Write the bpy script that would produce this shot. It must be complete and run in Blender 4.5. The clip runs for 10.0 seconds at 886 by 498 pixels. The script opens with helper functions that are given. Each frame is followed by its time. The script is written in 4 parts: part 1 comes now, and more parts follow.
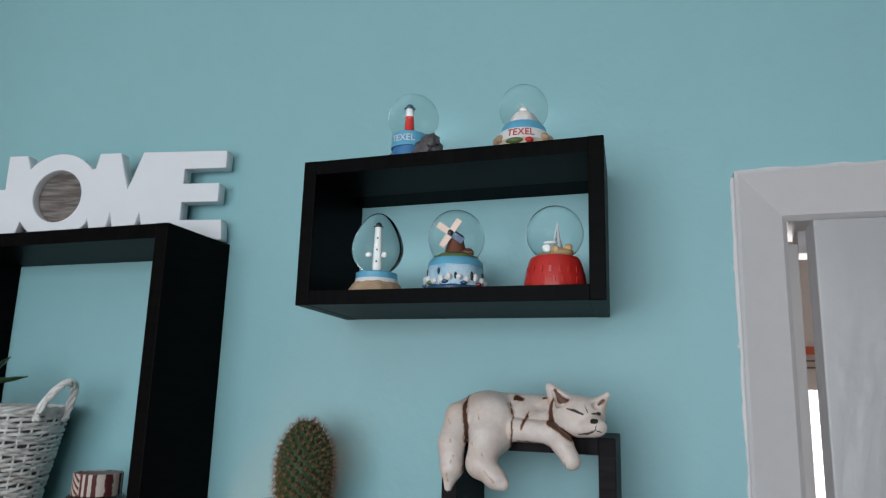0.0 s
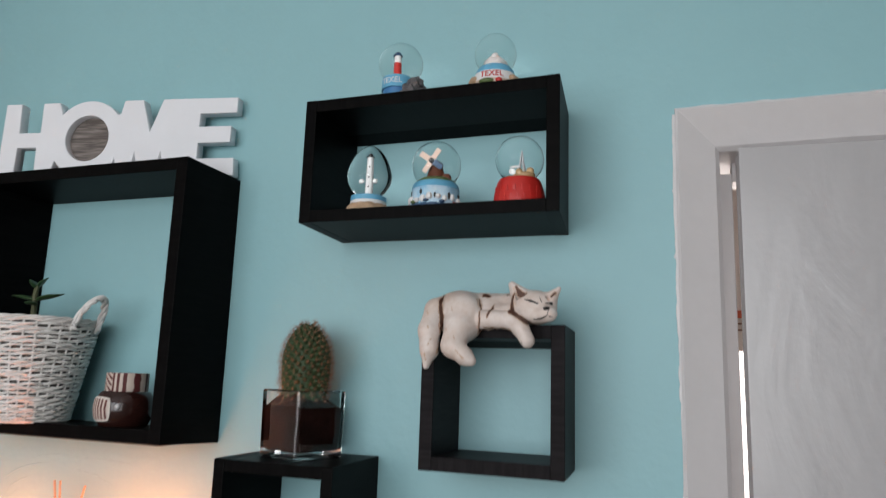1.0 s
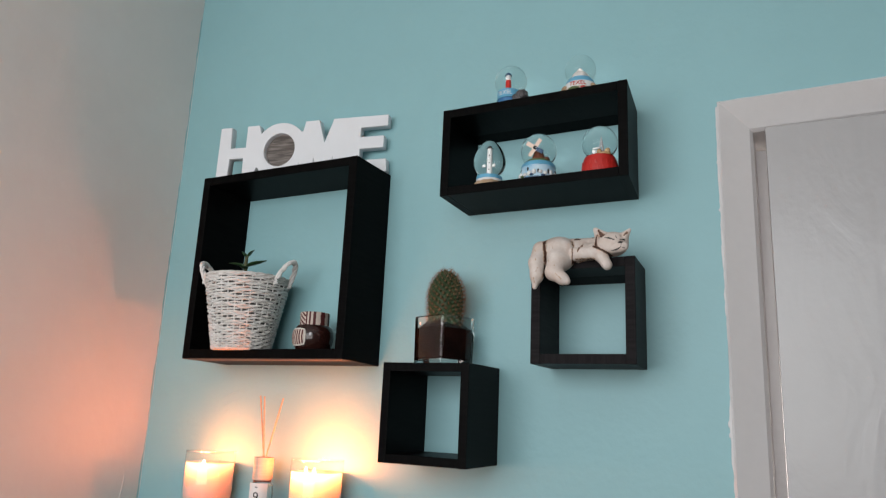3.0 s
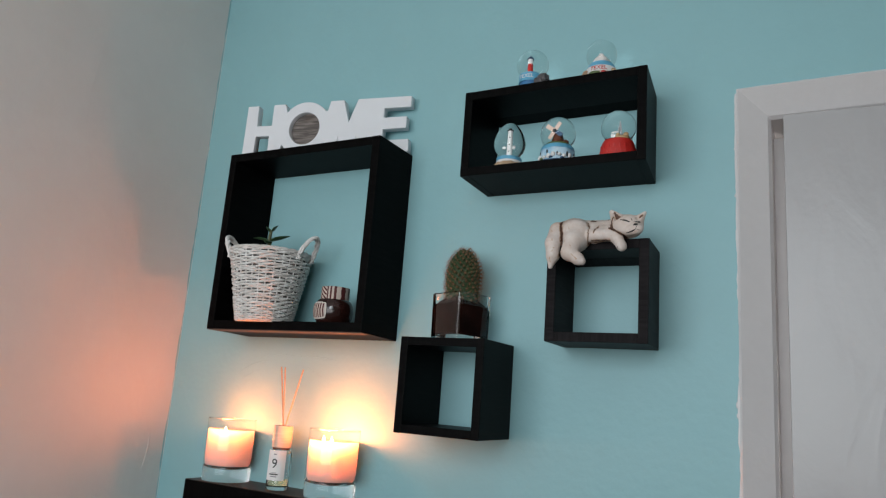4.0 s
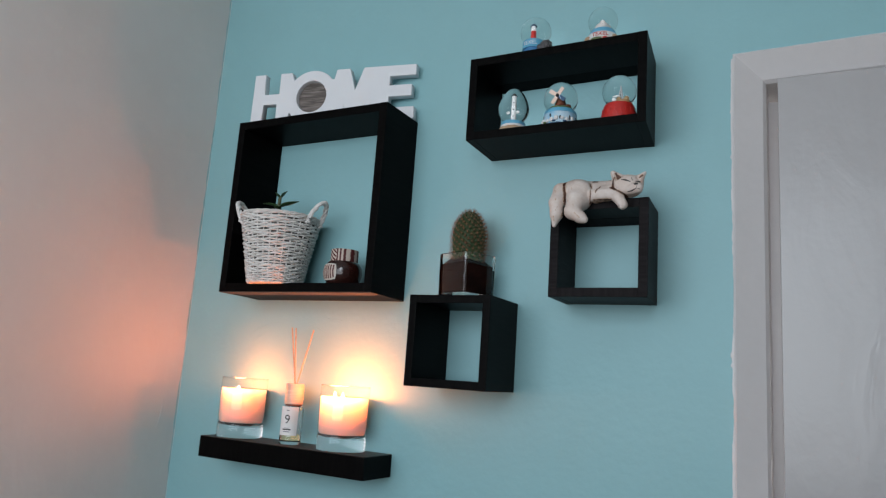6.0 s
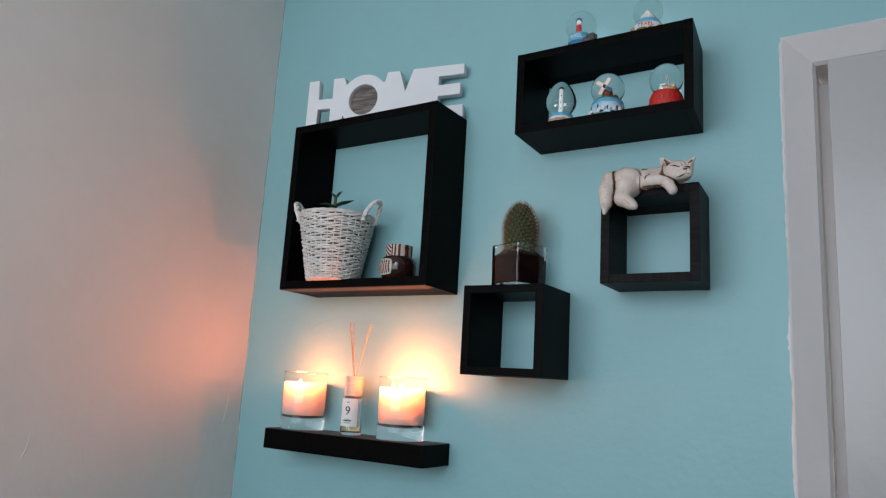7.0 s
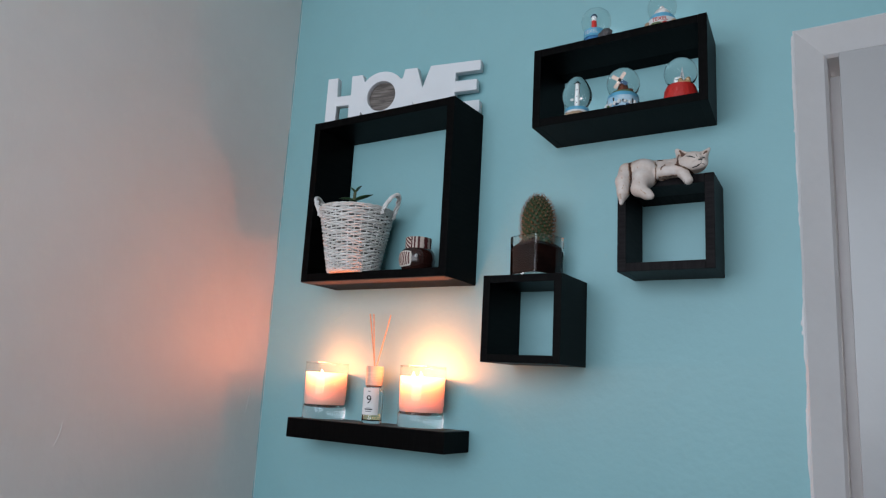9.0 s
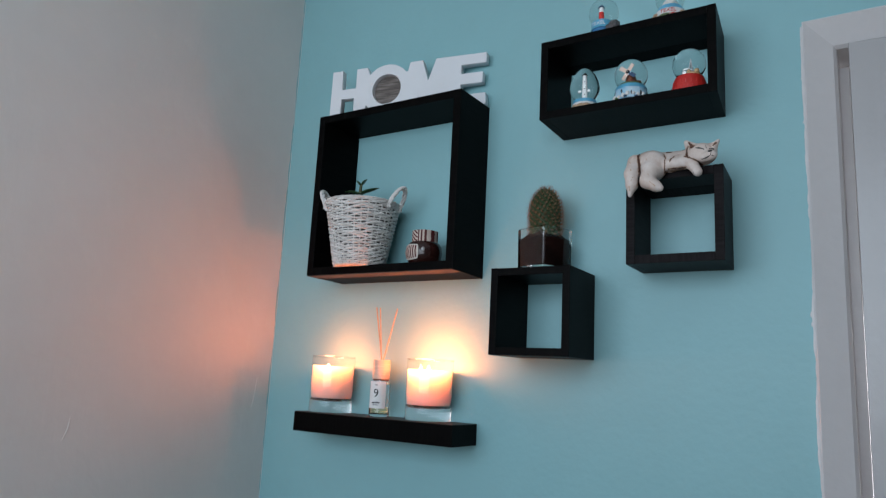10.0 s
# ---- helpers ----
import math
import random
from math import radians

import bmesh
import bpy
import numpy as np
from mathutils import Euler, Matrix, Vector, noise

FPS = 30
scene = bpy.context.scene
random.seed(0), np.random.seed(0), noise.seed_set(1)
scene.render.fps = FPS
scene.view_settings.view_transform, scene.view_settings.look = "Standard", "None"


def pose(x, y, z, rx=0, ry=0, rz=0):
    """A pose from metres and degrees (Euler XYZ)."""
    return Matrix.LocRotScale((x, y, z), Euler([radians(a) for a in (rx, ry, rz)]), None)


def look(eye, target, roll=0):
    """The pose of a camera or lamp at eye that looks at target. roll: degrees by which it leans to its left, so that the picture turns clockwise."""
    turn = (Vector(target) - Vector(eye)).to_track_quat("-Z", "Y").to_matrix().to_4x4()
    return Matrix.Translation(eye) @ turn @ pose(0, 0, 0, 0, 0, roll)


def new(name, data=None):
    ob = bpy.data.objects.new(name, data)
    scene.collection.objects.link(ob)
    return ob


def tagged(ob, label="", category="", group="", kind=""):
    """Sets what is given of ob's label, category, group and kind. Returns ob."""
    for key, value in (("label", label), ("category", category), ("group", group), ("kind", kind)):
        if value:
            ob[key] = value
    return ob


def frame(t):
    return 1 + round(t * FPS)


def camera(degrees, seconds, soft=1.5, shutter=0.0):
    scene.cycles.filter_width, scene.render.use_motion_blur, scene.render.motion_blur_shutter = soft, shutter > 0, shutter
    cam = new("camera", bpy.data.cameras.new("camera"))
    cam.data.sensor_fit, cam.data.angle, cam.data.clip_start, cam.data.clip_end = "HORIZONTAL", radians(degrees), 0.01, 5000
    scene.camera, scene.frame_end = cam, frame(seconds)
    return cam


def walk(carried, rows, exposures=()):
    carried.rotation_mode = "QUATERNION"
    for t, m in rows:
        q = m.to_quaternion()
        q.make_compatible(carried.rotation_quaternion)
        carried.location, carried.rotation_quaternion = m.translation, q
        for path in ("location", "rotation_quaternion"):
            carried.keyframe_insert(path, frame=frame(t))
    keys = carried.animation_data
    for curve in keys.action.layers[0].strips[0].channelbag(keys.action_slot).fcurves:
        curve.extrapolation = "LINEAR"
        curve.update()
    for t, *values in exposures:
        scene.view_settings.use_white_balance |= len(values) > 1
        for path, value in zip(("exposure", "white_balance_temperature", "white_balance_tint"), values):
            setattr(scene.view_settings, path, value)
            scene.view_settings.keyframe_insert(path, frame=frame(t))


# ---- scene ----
cam = camera(63.9, 10.0, 1.2, 0.5)
PATH = [
    (0, (0.378, -0.728, 1.879), (-0.287, 1.115, 2.278), 1.6),
    (0.5, (0.405, -0.774, 1.855), (-0.274, 1.07, 2.229), 2.9),
    (1, (0.436, -0.817, 1.79), (-0.234, 1.033, 2.145), 1.9),
    (1.5, (0.463, -0.873, 1.73), (-0.294, 0.933, 2.136), 2.3),
    (2, (0.507, -0.946, 1.686), (-0.28, 0.845, 2.097), 3.2),
    (2.5, (0.514, -1.03, 1.643), (-0.359, 0.705, 2.122), 4.6),
    (3, (0.526, -1.085, 1.613), (-0.385, 0.636, 2.072), 2.6),
    (4.5, (0.539, -1.115, 1.588), (-0.419, 0.594, 1.987), 5.5),
    (5, (0.536, -1.134, 1.576), (-0.367, 0.611, 1.949), 4.9),
    (6.5, (0.543, -1.159, 1.537), (-0.455, 0.536, 1.901), 3.3),
    (7, (0.547, -1.175, 1.518), (-0.514, 0.478, 1.898), 3.4),
    (7.5, (0.542, -1.184, 1.508), (-0.469, 0.492, 1.916), 3.1),
    (8, (0.54, -1.197, 1.499), (-0.501, 0.459, 1.918), 3.1),
    (8.5, (0.548, -1.201, 1.505), (-0.502, 0.444, 1.941), 3.4),
    (9, (0.542, -1.211, 1.494), (-0.533, 0.433, 1.875), 3.2),
    (9.5, (0.539, -1.213, 1.497), (-0.536, 0.425, 1.895), 2.5),
    (10, (0.528, -1.216, 1.491), (-0.546, 0.431, 1.857), 3.0),
]
walk(cam, [(t, look(eye, target, roll)) for t, eye, target, roll in PATH],
     [(0, -0.02, 6600, 13), (1.0, 0.07, 7050, 18), (2.0, 0.13, 7250, 19), (3.0, 0.09, 7150, 17), (4.5, -0.16, 6700, 13), (6.5, -0.12, 6550, 14), (9.0, -0.15, 6300, 14), (10.0, -0.26, 6150, 12)])

# ---------- light ----------
world = bpy.data.worlds.new("sky")
world.use_nodes = True
scene.world = world
wn = world.node_tree
sky = wn.nodes.new("ShaderNodeTexSky")
sky.sky_type = "NISHITA"
sky.sun_disc = False
sky.sun_elevation, sky.sun_rotation = radians(28), radians(120)
wn.links.new(sky.outputs[0], wn.nodes["Background"].inputs[0])
wn.nodes["Background"].inputs[1].default_value = 0.08


def area_lamp(name, m, sx, sy, watts, colour):
    lamp = bpy.data.lights.new(name, "AREA")
    lamp.shape, lamp.size, lamp.size_y = "RECTANGLE", sx, sy
    lamp.energy, lamp.color = watts, colour
    ob = new(name, lamp)
    ob.matrix_world = m
    return ob


def flame_lamp(name, place, watts, radius=0.012, colour=(1.0, 0.218, 0.058)):
    lamp = bpy.data.lights.new(name, "POINT")
    lamp.energy, lamp.color, lamp.shadow_soft_size = watts, colour, radius
    ob = new(name, lamp)
    ob.location = place
    return ob


# daylight from the wide window in the wall behind the camera
area_lamp("window_daylight", look((0.02, -2.16, 1.90), (0.02, 0.0, 1.90)), 2.0, 1.14, 30, (0.83, 0.935, 1.0))
# daylight of the next room, seen through the gap of the door
area_lamp("next_room_daylight", look((1.0, 2.12, 1.4), (0.9, 0.2, 1.5)), 1.0, 0.9, 8, (1.0, 0.96, 0.93))

# ---------- materials ----------


def material(name, base, rough=0.6, metal=0.0, vary=0.0, vary_scale=20.0, bump=0.0, bump_scale=200.0, second=None, **extra):
    """A Principled material with two scales of tone variation and a fine bump."""
    m = bpy.data.materials.new(name)
    m.use_nodes = True
    t = m.node_tree
    b = t.nodes["Principled BSDF"]
    b.inputs["Base Color"].default_value = (*base, 1)
    b.inputs["Roughness"].default_value = rough
    b.inputs["Metallic"].default_value = metal
    for key, value in extra.items():
        b.inputs[key.replace("_", " ")].default_value = value
    co = t.nodes.new("ShaderNodeTexCoord")
    if vary or second:
        n1 = t.nodes.new("ShaderNodeTexNoise")
        n1.inputs["Scale"].default_value, n1.inputs["Detail"].default_value = vary_scale, 6
        n2 = t.nodes.new("ShaderNodeTexNoise")
        n2.inputs["Scale"].default_value, n2.inputs["Detail"].default_value = vary_scale * 9, 3
        add = t.nodes.new("ShaderNodeMath")
        add.operation = "MULTIPLY_ADD"
        add.inputs[1].default_value = 0.35
        t.links.new(co.outputs["Object"], n1.inputs["Vector"])
        t.links.new(co.outputs["Object"], n2.inputs["Vector"])
        t.links.new(n2.outputs["Fac"], add.inputs[0])
        t.links.new(n1.outputs["Fac"], add.inputs[2])
        ramp = t.nodes.new("ShaderNodeValToRGB")
        ramp.color_ramp.elements[0].position, ramp.color_ramp.elements[1].position = 0.42, 0.92
        other = second or tuple(c * (1 - vary) for c in base)
        ramp.color_ramp.elements[0].color, ramp.color_ramp.elements[1].color = (*base, 1), (*other, 1)
        t.links.new(add.outputs[0], ramp.inputs[0])
        t.links.new(ramp.outputs[0], b.inputs["Base Color"])
    if bump:
        n3 = t.nodes.new("ShaderNodeTexNoise")
        n3.inputs["Scale"].default_value, n3.inputs["Detail"].default_value = bump_scale, 4
        bp = t.nodes.new("ShaderNodeBump")
        bp.inputs["Strength"].default_value, bp.inputs["Distance"].default_value = bump, 0.002
        t.links.new(co.outputs["Object"], n3.inputs["Vector"])
        t.links.new(n3.outputs["Fac"], bp.inputs["Height"])
        t.links.new(bp.outputs[0], b.inputs["Normal"])
    return m


def striped(name, a, b_, scale, turn, rough=0.7, width=0.5):
    """Woven stripes of two colours across the object's own axes."""
    m = material(name, a, rough, bump=0.3, bump_scale=900)
    t = m.node_tree
    co = t.nodes.new("ShaderNodeTexCoord")
    mp = t.nodes.new("ShaderNodeMapping")
    mp.inputs["Rotation"].default_value = [radians(q) for q in turn]
    wv = t.nodes.new("ShaderNodeTexWave")
    wv.inputs["Scale"].default_value, wv.inputs["Distortion"].default_value = scale, 0.6
    wv.inputs["Detail Scale"].default_value = 3
    rp = t.nodes.new("ShaderNodeValToRGB")
    rp.color_ramp.elements[0].position, rp.color_ramp.elements[1].position = width - 0.06, width + 0.06
    rp.color_ramp.elements[0].color, rp.color_ramp.elements[1].color = (*a, 1), (*b_, 1)
    t.links.new(co.outputs["Object"], mp.inputs["Vector"])
    t.links.new(mp.outputs[0], wv.inputs["Vector"])
    t.links.new(wv.outputs["Fac"], rp.inputs[0])
    t.links.new(rp.outputs[0], t.nodes["Principled BSDF"].inputs["Base Color"])
    return m


def glass(name, ior, colour=(1, 1, 1), rough=0.0):
    m = bpy.data.materials.new(name)
    m.use_nodes = True
    b = m.node_tree.nodes["Principled BSDF"]
    b.inputs["Base Color"].default_value = (*colour, 1)
    b.inputs["Transmission Weight"].default_value = 1.0
    b.inputs["IOR"].default_value, b.inputs["Roughness"].default_value = ior, rough
    return m


def thin_glass(name):
    """Thin clear glass: see-through, with a mirror gloss that grows at the edge."""
    m = bpy.data.materials.new(name)
    m.use_nodes = True
    t = m.node_tree
    t.nodes.remove(t.nodes["Principled BSDF"])
    clear_, gloss, mix, lw, power, scale_ = (t.nodes.new("ShaderNode" + k) for k in ("BsdfTransparent", "BsdfGlossy", "MixShader", "LayerWeight", "Math", "Math"))
    clear_.inputs[0].default_value = (0.97, 0.985, 0.98, 1)
    gloss.inputs["Roughness"].default_value = 0.03
    power.operation, scale_.operation = "POWER", "MULTIPLY_ADD"
    power.inputs[1].default_value, scale_.inputs[1].default_value, scale_.inputs[2].default_value = 4.0, 0.55, 0.045
    t.links.new(lw.outputs["Facing"], power.inputs[0])
    t.links.new(power.outputs[0], scale_.inputs[0])
    t.links.new(scale_.outputs[0], mix.inputs[0])
    t.links.new(clear_.outputs[0], mix.inputs[1])
    t.links.new(gloss.outputs[0], mix.inputs[2])
    t.links.new(mix.outputs[0], t.nodes["Material Output"].inputs[0])
    return m


def glow(name, colour, strength):
    m = bpy.data.materials.new(name)
    m.use_nodes = True
    b = m.node_tree.nodes["Principled BSDF"]
    b.inputs["Base Color"].default_value = (0, 0, 0, 1)
    b.inputs["Emission Color"].default_value = (*colour, 1)
    b.inputs["Emission Strength"].default_value = strength
    return m


def grained(name, dark, light, scale, rough, stretch=(1, 1, 12), bump=0.15):
    """Wood: noise drawn out along one axis."""
    m = material(name, dark, rough)
    t = m.node_tree
    b = t.nodes["Principled BSDF"]
    co = t.nodes.new("ShaderNodeTexCoord")
    mp = t.nodes.new("ShaderNodeMapping")
    mp.inputs["Scale"].default_value = stretch
    nz = t.nodes.new("ShaderNodeTexNoise")
    nz.inputs["Scale"].default_value, nz.inputs["Detail"].default_value, nz.inputs["Distortion"].default_value = scale, 8, 0.4
    rp = t.nodes.new("ShaderNodeValToRGB")
    rp.color_ramp.elements[0].position, rp.color_ramp.elements[1].position = 0.38, 0.68
    rp.color_ramp.elements[0].color, rp.color_ramp.elements[1].color = (*dark, 1), (*light, 1)
    bp = t.nodes.new("ShaderNodeBump")
    bp.inputs["Strength"].default_value, bp.inputs["Distance"].default_value = bump, 0.001
    t.links.new(co.outputs["Object"], mp.inputs["Vector"])
    t.links.new(mp.outputs[0], nz.inputs["Vector"])
    t.links.new(nz.outputs["Fac"], rp.inputs[0])
    t.links.new(rp.outputs[0], b.inputs["Base Color"])
    t.links.new(nz.outputs["Fac"], bp.inputs["Height"])
    t.links.new(bp.outputs[0], b.inputs["Normal"])
    return m




def trowelled(m, scale, height):
    """Adds broad, drawn-out plaster unevenness under the fine relief."""
    t = m.node_tree
    fine = [n for n in t.nodes if n.type == "BUMP"][0]
    co = t.nodes.new("ShaderNodeTexCoord")
    mp = t.nodes.new("ShaderNodeMapping")
    mp.inputs["Scale"].default_value = (1.0, 1.0, 0.45)
    nz = t.nodes.new("ShaderNodeTexNoise")
    nz.inputs["Scale"].default_value, nz.inputs["Detail"].default_value, nz.inputs["Distortion"].default_value = scale, 5, 0.8
    bp = t.nodes.new("ShaderNodeBump")
    bp.inputs["Strength"].default_value, bp.inputs["Distance"].default_value = 0.6, height
    t.links.new(co.outputs["Object"], mp.inputs["Vector"])
    t.links.new(mp.outputs[0], nz.inputs["Vector"])
    t.links.new(nz.outputs["Fac"], bp.inputs["Height"])
    t.links.new(bp.outputs[0], fine.inputs["Normal"])
    return m


TEAL = trowelled(material("teal_wall_paint", (0.263, 0.498, 0.533), 0.48, vary=0.07, vary_scale=2.2, bump=0.25, bump_scale=80), 6.0, 0.0026)
GREYWALL = trowelled(material("off_white_wall_paint", (0.70, 0.675, 0.655), 0.62, vary=0.09, vary_scale=2.5, bump=0.25, bump_scale=38), 6.0, 0.0045)
WHITEWALL = material("white_wall_paint", (0.72, 0.71, 0.69), 0.8, vary=0.05, vary_scale=2)
CEILING = material("ceiling_paint", (0.8, 0.8, 0.79), 0.85, vary=0.04, vary_scale=2)
FLOORWOOD = grained("floor_wood", (0.22, 0.13, 0.07), (0.36, 0.24, 0.14), 6, 0.45, (1, 10, 1))
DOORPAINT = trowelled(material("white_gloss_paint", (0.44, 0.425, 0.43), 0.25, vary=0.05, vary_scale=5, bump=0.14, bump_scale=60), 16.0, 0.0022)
FRAMEPAINT = material("white_frame_paint", (0.68, 0.65, 0.65), 0.34, vary=0.07, vary_scale=9, bump=0.45, bump_scale=48)
BLACKWOOD = grained("black_brown_veneer", (0.0014, 0.0013, 0.0014), (0.0034, 0.0030, 0.0030), 22, 0.42, (1, 1, 9), 0.08)
BLACKSIDE = grained("black_brown_veneer_across", (0.0014, 0.0013, 0.0014), (0.0034, 0.0030, 0.0030), 22, 0.42, (9, 1, 1), 0.08)
DARKBROWN = grained("candlelit_brown_veneer", (0.016, 0.009, 0.006), (0.030, 0.017, 0.011), 20, 0.5, (9, 1, 1), 0.1)
UNDERWOOD = grained("raw_brown_board", (0.050, 0.034, 0.024), (0.085, 0.060, 0.042), 18, 0.6, (9, 1, 1), 0.1)
# lighter copy of the black veneer; reflected sheen is put into its colour
GREYBLACK = grained("charcoal_veneer", (0.0095, 0.0080, 0.0088), (0.0175, 0.0150, 0.0162), 24, 0.45, (1, 1, 9), 0.1)
GREYBLACKX = grained("sheen_greyed_veneer_across", (0.0095, 0.0080, 0.0088), (0.0175, 0.0150, 0.0162), 24, 0.45, (9, 1, 1), 0.1)
SIGNWHITE = material("white_lacquer", (0.74, 0.75, 0.78), 0.45, vary=0.03, vary_scale=30, bump=0.05, bump_scale=400)
DISCWOOD = grained("weathered_wood", (0.085, 0.07, 0.062), (0.24, 0.205, 0.19), 26, 0.75, (1, 1, 9), 0.5)
WICKER = material("whitewashed_willow", (0.84, 0.82, 0.80), 0.6, second=(0.58, 0.55, 0.52), vary_scale=60, bump=0.5, bump_scale=700)
WICKERGAP = material("basket_gap_shade", (0.16, 0.15, 0.14), 0.9, vary=0.3, vary_scale=60)
SOIL = material("potting_soil", (0.030, 0.018, 0.012), 0.95, vary=0.5, vary_scale=160, bump=1.0, bump_scale=500)
LEAF = material("succulent_leaf", (0.035, 0.085, 0.03), 0.4, vary=0.3, vary_scale=40)
STEM = material("succulent_stem", (0.10, 0.11, 0.05), 0.7, vary=0.3, vary_scale=60)
POTBROWN = material("brown_glazed_pottery", (0.030, 0.010, 0.008), 0.16, vary=0.3, vary_scale=40)
STRIPE_V = striped("red_white_stripes", (0.085, 0.012, 0.012), (0.55, 0.46, 0.40), 66, (0, 0, 20))
STRIPE_D = striped("red_white_slanted_stripes", (0.085, 0.012, 0.012), (0.55, 0.46, 0.40), 54, (0, 52, 20))
PATCHEDGE = material("white_stitching", (0.62, 0.57, 0.52), 0.8, bump=0.4, bump_scale=900)
CLEAR = glass("clear_glass", 1.45)
THIN = thin_glass("thin_tumbler_glass")
VASE = glass("vase_glass", 1.48, (0.97, 0.985, 0.98))
WATER = glass("globe_water", 1.22, (0.86, 0.89, 0.88))
CACTUS = material("cactus_skin", (0.026, 0.058, 0.014), 0.6, vary=0.35, vary_scale=60, bump=0.3, bump_scale=400)
SPINE = material("cactus_spine", (0.34, 0.17, 0.085), 0.6, second=(0.19, 0.055, 0.03), vary_scale=70)
POTSOIL = material("reddish_soil", (0.020, 0.0065, 0.0045), 0.9, second=(0.003, 0.0016, 0.0013), vary_scale=38, bump=0.8, bump_scale=400)
WAX = material("ivory_wax", (0.64, 0.53, 0.47), 0.5, vary=0.03, vary_scale=40, Subsurface_Weight=1.0, Subsurface_Scale=0.12, Subsurface_Radius=(1.0, 0.85, 0.7))
WICK = material("burnt_wick", (0.02, 0.015, 0.012), 0.9, vary=0.3, vary_scale=300)
FLAME = glow("candle_flame", (1.0, 0.66, 0.28), 34)
CAPWOOD = grained("pale_wood_cap", (0.56, 0.44, 0.34), (0.66, 0.53, 0.42), 40, 0.55, (1, 1, 8), 0.2)
REED = material("rattan_reed", (0.58, 0.41, 0.27), 0.7, vary=0.25, vary_scale=120)
OIL = glass("amber_oil", 1.4, (0.95, 0.70, 0.40))
LABEL = material("white_paper_label", (0.78, 0.77, 0.76), 0.7, vary=0.03, vary_scale=80)
INK = material("black_ink", (0.02, 0.02, 0.022), 0.6, vary=0.2, vary_scale=200)
GREYINK = material("grey_ink", (0.25, 0.25, 0.26), 0.6, vary=0.2, vary_scale=200)
CREAM = material("antique_cream_glaze", (0.73, 0.665, 0.635), 0.42, second=(0.56, 0.43, 0.36), vary_scale=26, bump=0.12, bump_scale=260)
PALESTAIN = material("pale_antique_stain", (0.42, 0.27, 0.18), 0.45, second=(0.60, 0.45, 0.36), vary_scale=60)
BROWNGLAZE = material("brown_antique_stain", (0.105, 0.038, 0.020), 0.5, vary=0.4, vary_scale=120)
BLACKGLAZE = material("black_painted_line", (0.012, 0.010, 0.010), 0.35, vary=0.2, vary_scale=120)


def paint(name, colour, rough=0.35, vary=0.15):
    return material(name, colour, rough, vary=vary, vary_scale=90, bump=0.1, bump_scale=500)


RED, DEEPRED = paint("red_paint", (0.58, 0.028, 0.022)), paint("dark_red_paint", (0.22, 0.012, 0.010))
WHITE, SKYBLUE = paint("white_paint", (0.75, 0.74, 0.73), vary=0.05), paint("sky_blue_paint", (0.12, 0.42, 0.62))
BLUE, NAVY = paint("blue_paint", (0.045, 0.20, 0.42)), paint("navy_paint", (0.02, 0.07, 0.15))
SAND = material("sand_resin", (0.58, 0.40, 0.26), 0.7, second=(0.40, 0.26, 0.16), vary_scale=70, bump=0.9, bump_scale=420)
ROCK = material("grey_rock_resin", (0.045, 0.043, 0.048), 0.6, second=(0.16, 0.145, 0.145), vary_scale=80, bump=0.8, bump_scale=400)
GREEN, TAN = paint("green_paint", (0.10, 0.15, 0.045)), paint("tan_paint", (0.50, 0.32, 0.16))
MILLBROWN, SAIL = paint("mill_brown_paint", (0.14, 0.045, 0.025)), paint("sail_peach_paint", (0.72, 0.50, 0.40))
SILVER = material("silver_paint", (0.55, 0.54, 0.55), 0.4, metal=0.2, vary=0.1, vary_scale=200)

POTSOIL.node_tree.nodes["Principled BSDF"].inputs["Specular IOR Level"].default_value = 0.05
for m in (BLACKWOOD, BLACKSIDE, GREYBLACK, GREYBLACKX):
    m.node_tree.nodes["Principled BSDF"].inputs["Specular IOR Level"].default_value = 0.04

# ---------- mesh helpers ----------


def link_mesh(name, verts, faces, mat, parent=None, label="", smooth=True, angle=35):
    me = bpy.data.meshes.new(name)
    me.from_pydata([tuple(v) for v in verts], [], [tuple(f) for f in faces])
    me.update()
    if smooth:
        me.shade_smooth()
        me.set_sharp_from_angle(angle=radians(angle))
    me.materials.append(mat)
    ob = new(name, me)
    if parent:
        ob.parent = parent
    if label:
        ob["label"] = label
    return ob


def part(name, bm, mat, parent=None, label="", smooth=False):
    me = bpy.data.meshes.new(name)
    bmesh.ops.recalc_face_normals(bm, faces=bm.faces)
    bm.to_mesh(me)
    bm.free()
    if smooth:
        me.shade_smooth()
        me.set_sharp_from_angle(angle=radians(35))
    me.materials.append(mat)
    ob = new(name, me)
    if parent:
        ob.parent = parent
    if label:
        ob["label"] = label
    return ob


def box(lo, hi, bevel=0.0):
    bm = bmesh.new()
    bmesh.ops.create_cube(bm, size=1)
    c, s = [(a + b) / 2 for a, b in zip(lo, hi)], [b - a for a, b in zip(lo, hi)]
    for v in bm.verts:
        v.co = Vector([c[i] + v.co[i] * s[i] for i in range(3)])
    if bevel:
        bmesh.ops.bevel(bm, geom=bm.edges[:], offset=bevel, segments=2, affect="EDGES", profile=0.6)
    return bm


